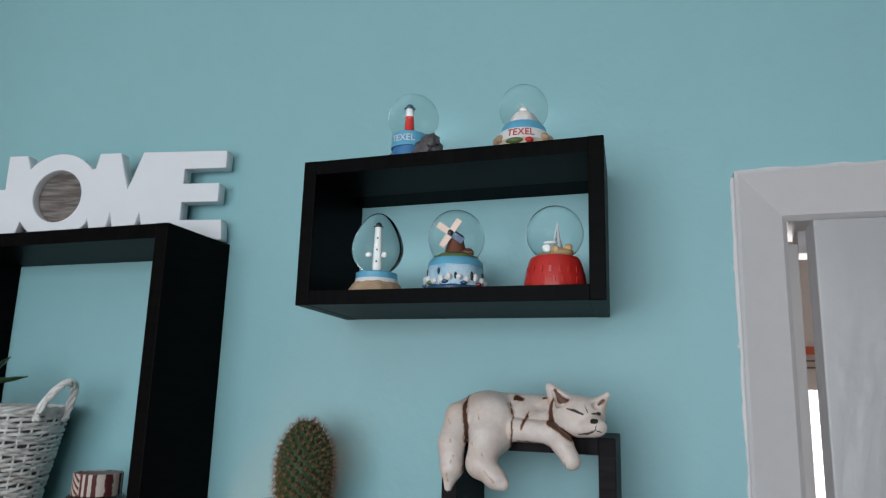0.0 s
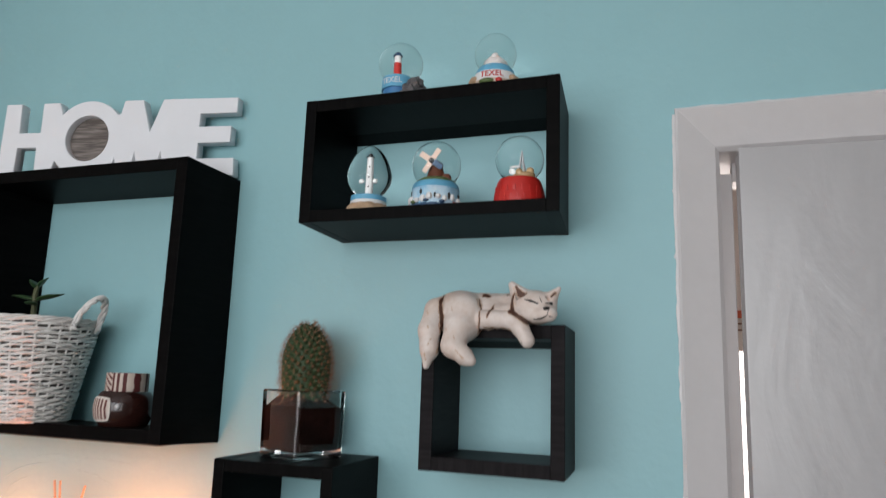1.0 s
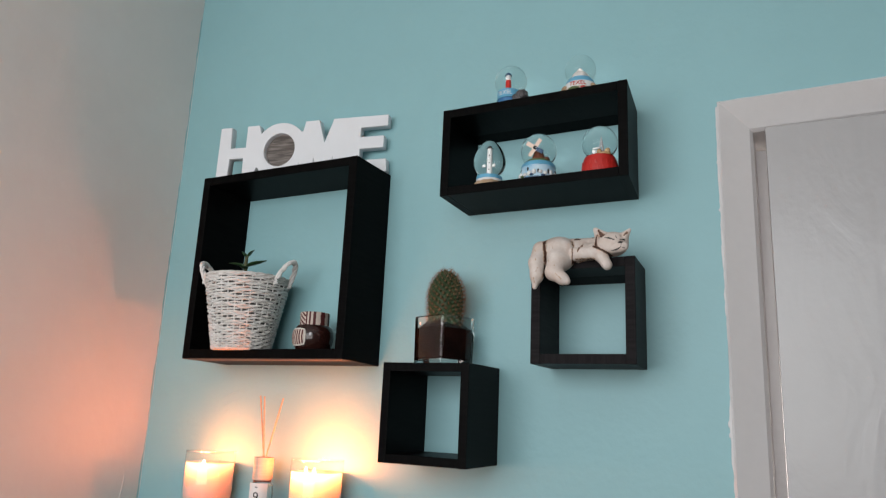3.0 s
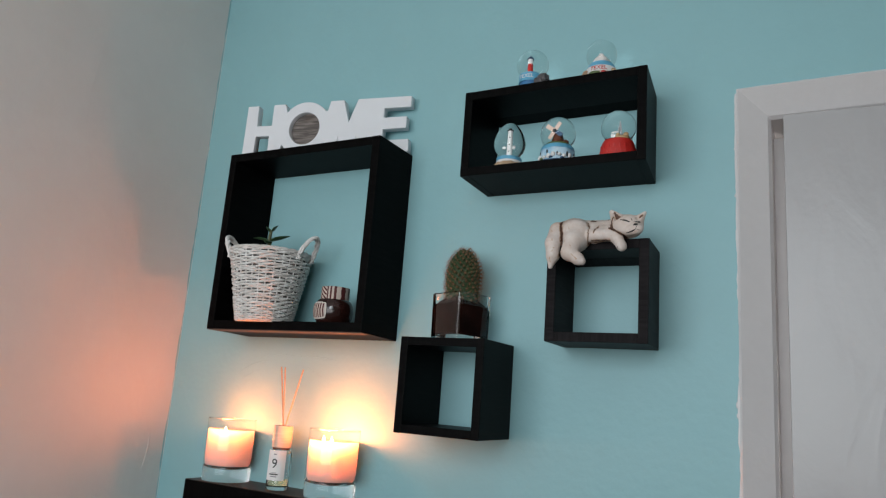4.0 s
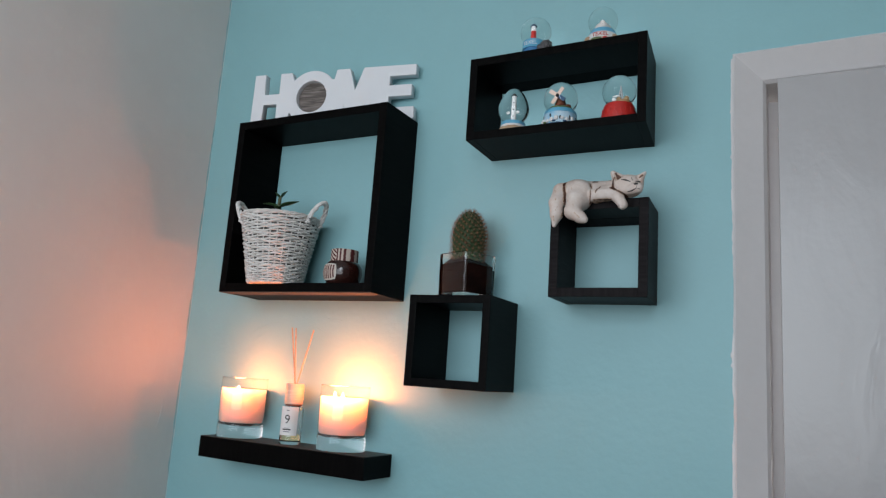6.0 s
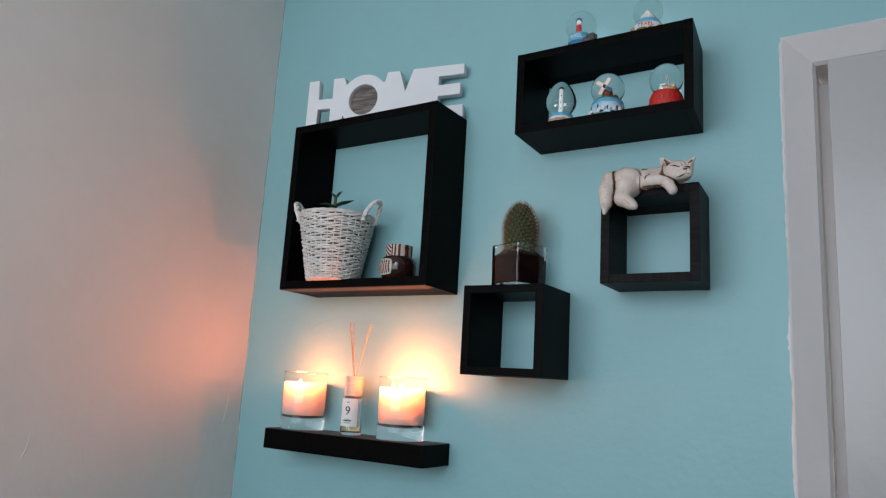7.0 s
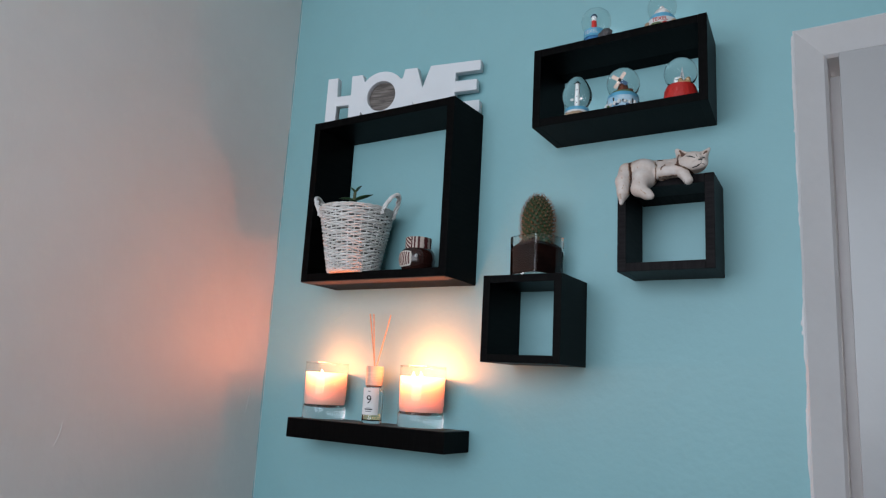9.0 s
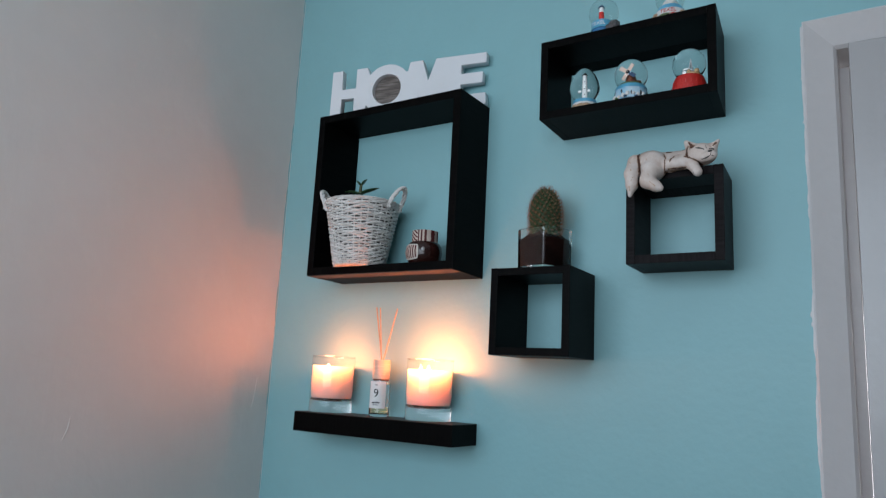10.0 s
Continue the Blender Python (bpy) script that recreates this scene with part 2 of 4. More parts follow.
def lathe(profile, seg=48, at=(0, 0, 0), squash=1.0, wobble=None):
    """Verts and faces of a profile of (radius, height) turned round z; closed at ends of radius 0."""
    verts, faces, rings = [], [], []
    for r, z in profile:
        if r < 1e-6:
            rings.append([len(verts)])
            verts.append((at[0], at[1], at[2] + z))
        else:
            rings.append(list(range(len(verts), len(verts) + seg)))
            for i in range(seg):
                a = 2 * math.pi * i / seg
                k = wobble(a, z) if wobble else 1.0
                verts.append((at[0] + r * k * math.cos(a), at[1] + r * k * squash * math.sin(a), at[2] + z))
    for p, q in zip(rings, rings[1:]):
        for i in range(seg):
            j = (i + 1) % seg
            if len(p) == 1 and len(q) == 1:
                continue
            if len(p) == 1:
                faces.append((p[0], q[j], q[i]))
            elif len(q) == 1:
                faces.append((p[i], p[j], q[0]))
            else:
                faces.append((p[i], p[j], q[j], q[i]))
    return verts, faces


def tube(path, radius, sides=6, closed=False, flat=1.0):
    """Verts and faces of a tube along a path; radius is a number or one per point."""
    pts = [Vector(p) for p in path]
    n = len(pts)
    rad = [radius] * n if isinstance(radius, (int, float)) else list(radius)
    verts, faces = [], []
    up = Vector((0, 0, 1))
    for i, p in enumerate(pts):
        a, b = pts[(i - 1) % n] if (closed or i) else p, pts[(i + 1) % n] if (closed or i < n - 1) else p
        d = (b - a).normalized()
        s = d.cross(up)
        if s.length < 1e-3:
            s = d.cross(Vector((0, 1, 0)))
        s.normalize()
        w = s.cross(d).normalized()
        for k in range(sides):
            q = 2 * math.pi * k / sides
            verts.append(p + s * (rad[i] * math.cos(q) * flat) + w * (rad[i] * math.sin(q)))
    for i in range(n if closed else n - 1):
        j = (i + 1) % n
        for k in range(sides):
            m = (k + 1) % sides
            faces.append((i * sides + k, j * sides + k, j * sides + m, i * sides + m))
    if not closed:
        faces.append(tuple(range(sides)))
        faces.append(tuple(reversed(range((n - 1) * sides, n * sides))))
    return verts, faces


def merge(*pieces):
    verts, faces = [], []
    for v, f in pieces:
        k = len(verts)
        verts += list(v)
        faces += [tuple(i + k for i in q) for q in f]
    return verts, faces


def ball(c, r, seg=16, rings=10):
    rx, ry, rz = (r, r, r) if isinstance(r, (int, float)) else r
    prof = [(math.sin(math.pi * i / rings), -math.cos(math.pi * i / rings)) for i in range(rings + 1)]
    prof[0], prof[-1] = (0, -1), (0, 1)
    v, f = lathe(prof, seg)
    return [(c[0] + x * rx, c[1] + y * ry, c[2] + z * rz) for x, y, z in v], f


def thing(name, place, label, category, group="", turn=0.0):
    ob = new(name)
    ob.empty_display_size = 0.02
    ob.matrix_world = pose(*place, 0, 0, turn)
    return tagged(ob, label, category, group)


def solid(name, bm, mat, label, category="", kind="structure", smooth=False):
    return tagged(part(name, bm, mat, None, "", smooth), label, category, "", kind)


def outline_mesh(name, splines, depth, bevel, mat, parent, label=""):
    """A flat cut-out of closed outlines (the later ones are holes), in x and z, with thickness along y from 0 to depth."""
    cu = bpy.data.curves.new(name, "CURVE")
    cu.dimensions, cu.fill_mode, cu.extrude, cu.bevel_depth, cu.bevel_resolution = "2D", "BOTH", depth / 2 - bevel, bevel, 1
    for pts in splines:
        sp = cu.splines.new("POLY")
        sp.points.add(len(pts) - 1)
        for p, (x, y) in zip(sp.points, pts):
            p.co = (x, y, 0, 1)
        sp.use_cyclic_u = True
    tmp = new("tmp", cu)
    bpy.context.view_layer.update()
    me = bpy.data.meshes.new_from_object(tmp.evaluated_get(bpy.context.evaluated_depsgraph_get()))
    bpy.data.objects.remove(tmp)
    for v in me.vertices:
        x, y, z = v.co
        v.co = (x, depth / 2 - z, y)
    me.materials.clear()
    me.materials.append(mat)
    ob = new(name, me)
    ob.parent = parent
    if label:
        ob["label"] = label
    return ob


def lettering(body, size, depth, mat, parent, place, bend=0.0, label="", squeeze=1.0, face=-90.0, lean=0.0):
    """Text that faces -y, centred on place; bend: radius of the upright cylinder round which it runs; face: azimuth of its middle."""
    cu = bpy.data.curves.new("lettering", "FONT")
    cu.body, cu.size, cu.extrude, cu.align_x, cu.align_y = body, size, depth, "CENTER", "CENTER"
    cu.resolution_u = 3
    tmp = new("tmp", cu)
    bpy.context.view_layer.update()
    me = bpy.data.meshes.new_from_object(tmp.evaluated_get(bpy.context.evaluated_depsgraph_get()))
    bpy.data.objects.remove(tmp)
    for v in me.vertices:
        x, y, z = v.co
        x *= squeeze
        r = (bend or 0.02) + z + lean * y
        a = radians(face) + (x / bend if bend else 0)
        if bend:
            v.co = (place[0] + r * math.cos(a), place[1] + r * math.sin(a), place[2] + y)
        else:
            v.co = (place[0] + x, place[1] - z, place[2] + y)
    me.materials.clear()
    me.materials.append(mat)
    ob = new("lettering", me)
    ob.parent = parent
    if label:
        ob["label"] = label
    return ob


def clear(ob):
    ob.visible_shadow = False
    return ob


def surface_net(field, lo, hi, h):
    """Verts and quads of the surface field = 0 (negative inside) on a grid of step h."""
    ax = [np.arange(a, b + h, h) for a, b in zip(lo, hi)]
    g = np.stack(np.meshgrid(*ax, indexing="ij"), -1)
    f = field(g)
    s = f < 0
    nx, ny, nz = f.shape
    acc, cnt = np.zeros((nx - 1, ny - 1, nz - 1, 3)), np.zeros((nx - 1, ny - 1, nz - 1))
    corner = [(i, j, k) for i in (0, 1) for j in (0, 1) for k in (0, 1)]

    def cut(a, c):
        return a[c[0]:c[0] + nx - 1, c[1]:c[1] + ny - 1, c[2]:c[2] + nz - 1]

    for c in corner:
        for axis in range(3):
            if c[axis] == 0:
                d = tuple(c[q] + (q == axis) for q in range(3))
                fa, fb = cut(f, c), cut(f, d)
                hit = cut(s, c) != cut(s, d)
                w = np.where(hit, fa / np.where(hit, fa - fb, 1), 0)[..., None]
                p = cut(g, c) * (1 - w) + cut(g, d) * w
                acc += np.where(hit[..., None], p, 0)
                cnt += hit
    ids = -np.ones(cnt.shape, int)
    used = cnt > 0
    ids[used] = np.arange(used.sum())
    verts = acc[used] / cnt[used][:, None]
    faces = []
    for axis in range(3):
        b, c = (axis + 1) % 3, (axis + 2) % 3
        sl = [slice(1, -1)] * 3
        sl[axis] = slice(0, -1)
        nxt = list(sl)
        nxt[axis] = slice(1, None)
        here, there = s[tuple(sl)], s[tuple(nxt)]
        idx = np.argwhere(here != there)
        flip = here[here != there]
        base = idx.copy()
        base[:, b] += 1
        base[:, c] += 1
        quad = []
        for db, dc in ((-1, -1), (0, -1), (0, 0), (-1, 0)):
            q = base.copy()
            q[:, b] += db
            q[:, c] += dc
            quad.append(ids[q[:, 0], q[:, 1], q[:, 2]])
        quad = np.stack(quad, 1)
        quad[~flip] = quad[~flip][:, ::-1]
        faces.append(quad)
    return verts, np.concatenate(faces)


# ---------- the room ----------
X0, XD0, XD1, ZD = -0.732, 0.4175, 1.3805, 2.1005
wall_north = tagged(new("wall_north"), "teal painted plaster wall carrying the shelves", "wall", "", "structure")
part("wall_panel", box((X0 - 0.12, 0, 0), (XD0, 0.12, 2.7)), TEAL, wall_north)
part("wall_panel", box((XD0, 0, ZD), (XD1, 0.12, 2.7)), TEAL, wall_north)
part("wall_panel", box((XD1, 0, 0), (3.2, 0.12, 2.7)), TEAL, wall_north)
wall_west = tagged(new("wall_west"), "off-white plastered side wall beside the shelves", "wall", "", "structure")
part("wall_panel", box((X0 - 0.12, -0.95, 0), (X0, 0.0, 2.7)), GREYWALL, wall_west)
# unseen, added: the side wall stops short here so window light gets past
solid("wall_return", box((-2.6, -1.07, 0), (X0, -0.95, 2.7)), WHITEWALL, "unseen white wall added to close the room left of the side wall", "wall")
solid("wall_far_west", box((-2.72, -2.22, 0), (-2.6, -0.95, 2.7)), WHITEWALL, "plain white far side wall of the room", "wall")
solid("wall_east", box((3.2, -2.1, 0), (3.32, 0.12, 2.7)), WHITEWALL, "plain white side wall of the room", "wall")
wall_south = tagged(new("wall_south"), "white back wall with a wide window opening", "wall", "", "structure")
part("wall_panel", box((-2.72, -2.22, 0), (-1.02, -2.1, 2.7)), WHITEWALL, wall_south)
part("wall_panel", box((1.06, -2.22, 0), (3.32, -2.1, 2.7)), WHITEWALL, wall_south)
part("wall_panel", box((-1.02, -2.22, 0), (1.06, -2.1, 1.30)), WHITEWALL, wall_south)
part("wall_panel", box((-1.02, -2.22, 2.50), (1.06, -2.1, 2.7)), WHITEWALL, wall_south)
solid("floor", box((-2.72, -2.22, -0.1), (3.32, 2.32, 0)), FLOORWOOD, "brown wooden floor of the room", "floor")
solid("ceiling", box((-2.72, -2.22, 2.7), (3.32, 2.32, 2.8)), CEILING, "plain white ceiling of the room", "ceiling")

# the next room behind the door
solid("wall_hall_west", box((0.10, 0.12, 0), (0.20, 2.2, 2.7)), WHITEWALL, "white side wall of the next room", "wall")
solid("wall_hall_east", box((2.2, 0.12, 0), (2.3, 2.2, 2.7)), WHITEWALL, "white side wall of the next room", "wall")
hall = tagged(new("wall_hall_north"), "pale pink end wall of the next room", "wall", "", "structure")
HALLPINK = material("pale_pink_paint", (0.74, 0.62, 0.58), 0.8, vary=0.05, vary_scale=4)
part("wall_panel", box((0.10, 2.2, 1.93), (2.3, 2.3, 2.7)), HALLPINK, hall)
part("wall_panel", box((0.10, 2.2, 0), (2.3, 2.3, 0.9)), HALLPINK, hall)
part("wall_panel", box((0.10, 2.2, 0.9), (0.45, 2.3, 1.93)), HALLPINK, hall)
part("wall_panel", box((1.6, 2.2, 0.9), (2.3, 2.3, 1.93)), HALLPINK, hall)
part("trim_strip", box((0.45, 2.185, 2.055), (1.6, 2.2, 2.085), 0.002), paint("orange_red_strip", (0.60, 0.10, 0.04)), hall, "orange-red strip")
for z in (2.005, 2.03):
    part("trim_strip", box((0.45, 2.19, z), (1.6, 2.2, z + 0.007), 0.001), paint("brown_strip", (0.30, 0.16, 0.12)), hall, "thin brown strip")
solid("backdrop", box((0.2, 2.5, 0.6), (1.9, 2.52, 2.2)), glow("bright_sky", (1.0, 0.98, 0.97), 2.6), "bright overcast sky outside the far window", "sky")

# the door: splayed casing with mitred corners, lining and leaf
door_frame = tagged(new("door_frame"), "white painted wooden door casing with mitred corners", "door frame", "", "structure")
PROFILE = [(0.0, 0.004), (0.0, -0.0085), (0.003, -0.0105), (0.042, 0.012), (0.0465, 0.019), (0.0465, 0.118), (0.002, 0.118)]


def casing(name, ends):
    verts, faces, n = [], [], len(PROFILE)
    for end in ends:
        verts += [end(w, y) for w, y in PROFILE]
    for i in range(n):
        j = (i + 1) % n
        faces.append((i, j, n + j, n + i))
    faces += [tuple(range(n)), tuple(range(2 * n - 1, n - 1, -1))]
    return link_mesh(name, verts, faces, FRAMEPAINT, door_frame, smooth=False)


CX0, CX1, CZ = 0.418, 1.380, 2.100
casing("jamb", [lambda w, y: (CX0 + w, y, 0), lambda w, y: (CX0 + w, y, CZ - w)])
casing("head", [lambda w, y: (CX0 + w, y, CZ - w - 0.0004), lambda w, y: (CX1 - w, y, CZ - w - 0.0004)])
casing("jamb", [lambda w, y: (CX1 - w, y, CZ - w), lambda w, y: (CX1 - w, y, 0)])
part("stop", box((CX0 + 0.046, 0.066, 0), (0.4790, 0.104, CZ - 0.06), 0.001), FRAMEPAINT, door_frame)
part("stop", box((0.4790, 0.066, 2.030), (CX1 - 0.046, 0.104, 2.054), 0.001), FRAMEPAINT, door_frame)
door = thing("door_1", (1.332, 0.026, 0.0), "white gloss-painted door standing slightly ajar in its casing", "door", turn=2.7)
door["kind"] = "structure"
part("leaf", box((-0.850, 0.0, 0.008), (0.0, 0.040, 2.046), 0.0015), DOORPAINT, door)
part("hinge", box((-0.004, -0.006, 0.30), (0.008, 0.004, 0.39), 0.002), SILVER, door, "steel hinge")
part("hinge", box((-0.004, -0.006, 1.75), (0.008, 0.004, 1.84), 0.002), SILVER, door, "steel hinge")

# ragged paint: the bead in the corner, blobs along the casing, ridges in the plaster
rng = random.Random(4)


def paint_edge(run, z0, z1, w0, w1, thick, mat, label):
    """A thin coat of paint that laps raggedly over the next colour; run(along, across, proud) gives a place."""
    verts, faces, z, w = [], [], z0, (w0 + w1) / 2
    while z < z1:
        slow = 0.5 + 0.5 * math.sin(z * 23.0) * math.sin(z * 9.1 + 1.0)
        w = min(w1, max(w0, w + rng.uniform(-0.5, 0.5) * (w1 - w0) * 0.7 + (w0 + (w1 - w0) * slow - w) * 0.25))
        verts += [run(z, 0.0, 0.0), run(z, 0.0, thick), run(z, w, thick), run(z, w + thick, 0.0)]
        z += rng.uniform(0.003, 0.012)
    for i in range(0, len(verts) - 4, 4):
        for k in range(3):
            faces.append((i + k, i + k + 1, i + k + 5, i + k + 4))
    return tagged(link_mesh("trim", verts, faces, mat), label, "paint edge", "", "structure")


paint_edge(lambda z, w, p: (X0 + w, -p, z), 0.6, 2.7, 0.0001, 0.0014, 0.0002, GREYWALL, "ragged off-white paint edge in the corner")
paint_edge(lambda z, w, p: (X0 + p, -0.0004 - w, z), 0.6, 2.7, 0.0001, 0.0038, 0.0004, TEAL, "ragged teal paint edge lapping onto the off-white wall")
paint_edge(lambda z, w, p: (XD0 + 0.0009 - w, -p, z), 0.6, 2.10, 0.0012, 0.0042, 0.0006, FRAMEPAINT, "ragged white paint edge beside the door casing")
paint_edge(lambda x, w, p: (x, -p, ZD - 0.0009 + w), XD0, XD1, 0.0012, 0.0038, 0.0006, FRAMEPAINT, "ragged white paint edge over the door casing")
for z, w in ((2.005, 0.0012), (1.93, 0.0010), (1.62, 0.0022), (1.605, 0.0016)):
    tagged(link_mesh("trim", *ball((CX0 - 0.004, 0.0, z), (w, 0.0008, w * 2.2), 10, 6), FRAMEPAINT), "dab of white paint on the teal wall", "paint dab", "", "structure")
for cx, cz, rx, rz, a0, a1, proud in ((-0.44, 1.600, 0.110, 0.050, 165, 95, 0.0006), (-0.43, 1.597, 0.118, 0.048, 88, 30, 0.0004), (-0.452, 1.588, 0.085, 0.045, 170, 110, 0.0005),
                                      (-0.462, 1.578, 0.070, 0.040, 175, 120, 0.0004), (-0.425, 1.606, 0.125, 0.056, 125, 70, 0.0003), (-0.36, 1.640, 0.090, 0.020, 120, 40, 0.0003)):
    ridge = []
    for i in range(19):
        q = radians(a0 + (a1 - a0) * i / 18)
        k = 1 + 0.03 * noise.noise((i * 0.35, cx * 50, cz * 50))
        ridge.append((cx + rx * k * math.cos(q), 0.0016 - proud * math.sin(math.pi * i / 18) * (0.7 + 0.3 * math.sin(i * 2.3)), cz + rz * k * math.sin(q)))
    tagged(link_mesh("trim", *tube(ridge, 0.0016, 8), TEAL), "raised trowel ridge in the teal plaster", "plaster ridge", "", "structure")
for a, b in (((-0.483, 1.354), (-0.474, 1.396)), ((-0.050, 1.412), (-0.042, 1.482)), ((-0.40, 1.372), (-0.397, 1.376))):
    pts = [(X0, a[0] + (b[0] - a[0]) * i / 5 + 0.003 * math.sin(i * 0.6), a[1] + (b[1] - a[1]) * i / 5) for i in range(6)]
    tagged(link_mesh("trim", *tube(pts, [0.0004, 0.0011, 0.0009, 0.0012, 0.0009, 0.0003], 5), GREYWALL), "raised ridge in the off-white plaster", "plaster ridge", "", "structure")

# ---------- shelves ----------


def box_shelf(x0, x1, z0, z1, depth, label, mat, mat_side, t, back):
    """back: by how much the left end, the right end and the height differ at the wall."""
    sh = thing("box_shelf", (x0, 0, z0), label, "wall shelf", "box shelves on the wall")
    w, h = x1 - x0, z1 - z0

    def panel(name, lo, hi, bevel, m):
        bm = box(lo, hi, bevel)
        for v in bm.verts:
            k, f = 1 + v.co.y / depth, v.co.x / w
            v.co.x += k * (back[0] * (1 - f) + back[1] * f)
            v.co.z += k * back[2]
        return part(name, bm, m, sh)

    panel("side_panel", (0, -depth, 0), (t, -0.0005, h), 0.0009, mat)
    panel("side_panel", (w - t, -depth, 0), (w, -0.0005, h), 0.0009, mat)
    panel("top_panel", (t, -depth + 0.0003, h - t), (w - t, -0.0005, h - 0.0003), 0.0005, mat_side)
    panel("bottom_panel", (t, -depth + 0.0003, 0.0003), (w - t, -0.0005, t), 0.0005, mat_side)
    return sh


def rail(x0, x1, low, high):
    """A cleat along the wall under the top panel, its underside sloping up to the front."""
    bm = box((x0, -0.034, low), (x1, -0.0010, high))
    for v in bm.verts:
        if v.co.y < -0.02 and v.co.z < high - 0.001:
            v.co.z = high - 0.0008
    return bm


wide_shelf = box_shelf(0.0, 0.3060, 1.9615, 2.1112, 0.112, "wide black-brown box shelf holding snow globes", BLACKWOOD, BLACKSIDE, 0.0145, (0.0, -0.0100, -0.0030))
part("hanging_rail", rail(0.0150, 0.2850, 0.1278, 0.1346), BLACKSIDE, wide_shelf, "slanted hanging rail under the top panel")
big_shelf = box_shelf(-0.542, -0.1725, 1.6990, 2.0580, 0.106, "large square black-brown box shelf holding a basket", BLACKWOOD, BLACKSIDE, 0.0168, (0.012, 0.0055, -0.0040))
part("underside", box((0.001, -0.1045, -0.0012), (0.3680, -0.002, 0.0001)), UNDERWOOD, big_shelf, "unfinished brown underside")
cat_shelf = box_shelf(0.1555, 0.3095, 1.6935, 1.846, 0.098, "small square black-brown box shelf, greyed by painted-in sheen, empty, under the cat", GREYBLACK, GREYBLACKX, 0.0145, (-0.0020, -0.0060, 0.0))
part("hanging_rail", rail(0.0140, 0.1320, 0.1322, 0.1385), GREYBLACKX, cat_shelf, "slanted hanging rail under the top panel")
box_shelf(-0.0795, 0.0700, 1.5405, 1.6925, 0.124, "small square black-brown box shelf, empty, under the cactus", BLACKWOOD, BLACKSIDE, 0.0137, (0.0, -0.0035, 0.001))
LEDGE = 1.4145
ledge = thing("floating_shelf", (-0.558, 0, 1.3745), "narrow black-brown floating shelf carrying two candles", "wall shelf")
part("board", box((0, -0.090, 0), (0.392, -0.0005, 0.0388), 0.0008), BLACKSIDE, ledge)
# added sheet, browner than the board: its colour holds the candlelight on top
part("top_veneer", box((0.0006, -0.0892, 0.0388), (0.3914, -0.0006, 0.0400)), DARKBROWN, ledge, "dark brown sheet, candlelight on the ledge top put into its colour")

# ---------- the word sign ----------
a = math.degrees(math.atan2(0.0651, 0.3674))
sign = thing("word_sign", (-0.5324, -0.0868, 2.0570), "white wooden cut-out word sign on the large box shelf", "sign", turn=a)


def arc(cx, cz, r, a0, a1, n):
    return [(cx + r * math.cos(radians(a0 + (a1 - a0) * i / n)), cz + r * math.sin(radians(a0 + (a1 - a0) * i / n))) for i in range(n + 1)]


outer = [(0, 0), (0.0255, 0), (0.0265, 0.047), (0.0595, 0.047), (0.0605, 0), (0.083, 0), (0.0908, 0.0267)]
outer += arc(0.140, 0.0575, 0.0572, 216, 322, 18)
outer += [(0.1868, 0.033), (0.196, 0), (0.211, 0), (0.218, 0.041), (0.228, 0), (0.249, 0), (0.259, 0.040), (0.268, 0), (0.372, 0), (0.370, 0.0235), (0.3145, 0.0235),
          (0.3145, 0.048), (0.363, 0.048), (0.363, 0.0705), (0.3145, 0.0705), (0.3145, 0.0915), (0.370, 0.0915), (0.370, 0.1125), (0.257, 0.1135), (0.2389, 0.0625),
          (0.224, 0.1135), (0.1957, 0.1135), (0.191, 0.0930)]
outer += arc(0.140, 0.0575, 0.0572, 38, 142, 18)
outer += [(0.0965, 0.0905), (0.089, 0.1135), (0.0633, 0.1135), (0.0635, 0.068), (0.0265, 0.068), (0.0252, 0.1135), (0.001, 0.1135)]
hole = arc(0.140, 0.0585, 0.0355, 0, 352.5, 47)
outline_mesh("letters", [outer, hole], 0.017, 0.0008, SIGNWHITE, sign)
v, f = lathe([(0, 0), (0.0368, 0), (0.0368, 0.004), (0, 0.004)], 48)
link_mesh("disc", [(0.140 + x, 0.0155 - zz, 0.0585 + y) for x, y, zz in v], f, DISCWOOD, sign, "grey-brown weathered wood disc")

# ---------- snow globes ----------


def globe(label, x, y, z):
    return thing("snow_globe", (x, y, z), label, "snow globe", "snow globes")


def dome(parent, zc, r, seg=48, egg=0.0, low=-0.72):
    """A ball of water-filled glass, cut flat below; egg stretches its upper half."""
    prof = [(0, low * r)]
    a0 = math.asin(low)
    for i in range(25):
        q = a0 + (math.pi / 2 - a0) * i / 24
        zz = r * math.sin(q)
        prof.append((r * math.cos(q) * (1 - 0.10 * egg * max(0, math.sin(q))), zz * (1 + egg * max(0, math.sin(q)))))
    prof[-1] = (0, prof[-1][1])
    return clear(link_mesh("dome", *lathe(prof, seg, (0, 0, zc)), WATER, parent, "clear water-filled glass", angle=60))


def lighthouse(parent, z, h, r, colour_a, colour_b, top, at=(0, 0, 0)):
    """Tapered tower in bands, with gallery, lantern and cap."""
    for i in range(4):
        q0, q1 = i / 4, (i + 1) / 4
        link_mesh("tower", *lathe([(0, z + h * q0), (r * (1 - 0.35 * q0), z + h * q0), (r * (1 - 0.35 * q1), z + h * q1), (0, z + h * q1)], 20, at), colour_b if i == 3 else colour_a, parent)
    zt = z + h
    link_mesh("gallery", *lathe([(0, zt), (r * 0.95, zt), (r * 0.95, zt + 0.0008), (r * 0.5, zt + 0.0012), (r * 0.5, zt + 0.003), (r * 0.62, zt + 0.003), (0, zt + 0.0052)], 20, at), top, parent)


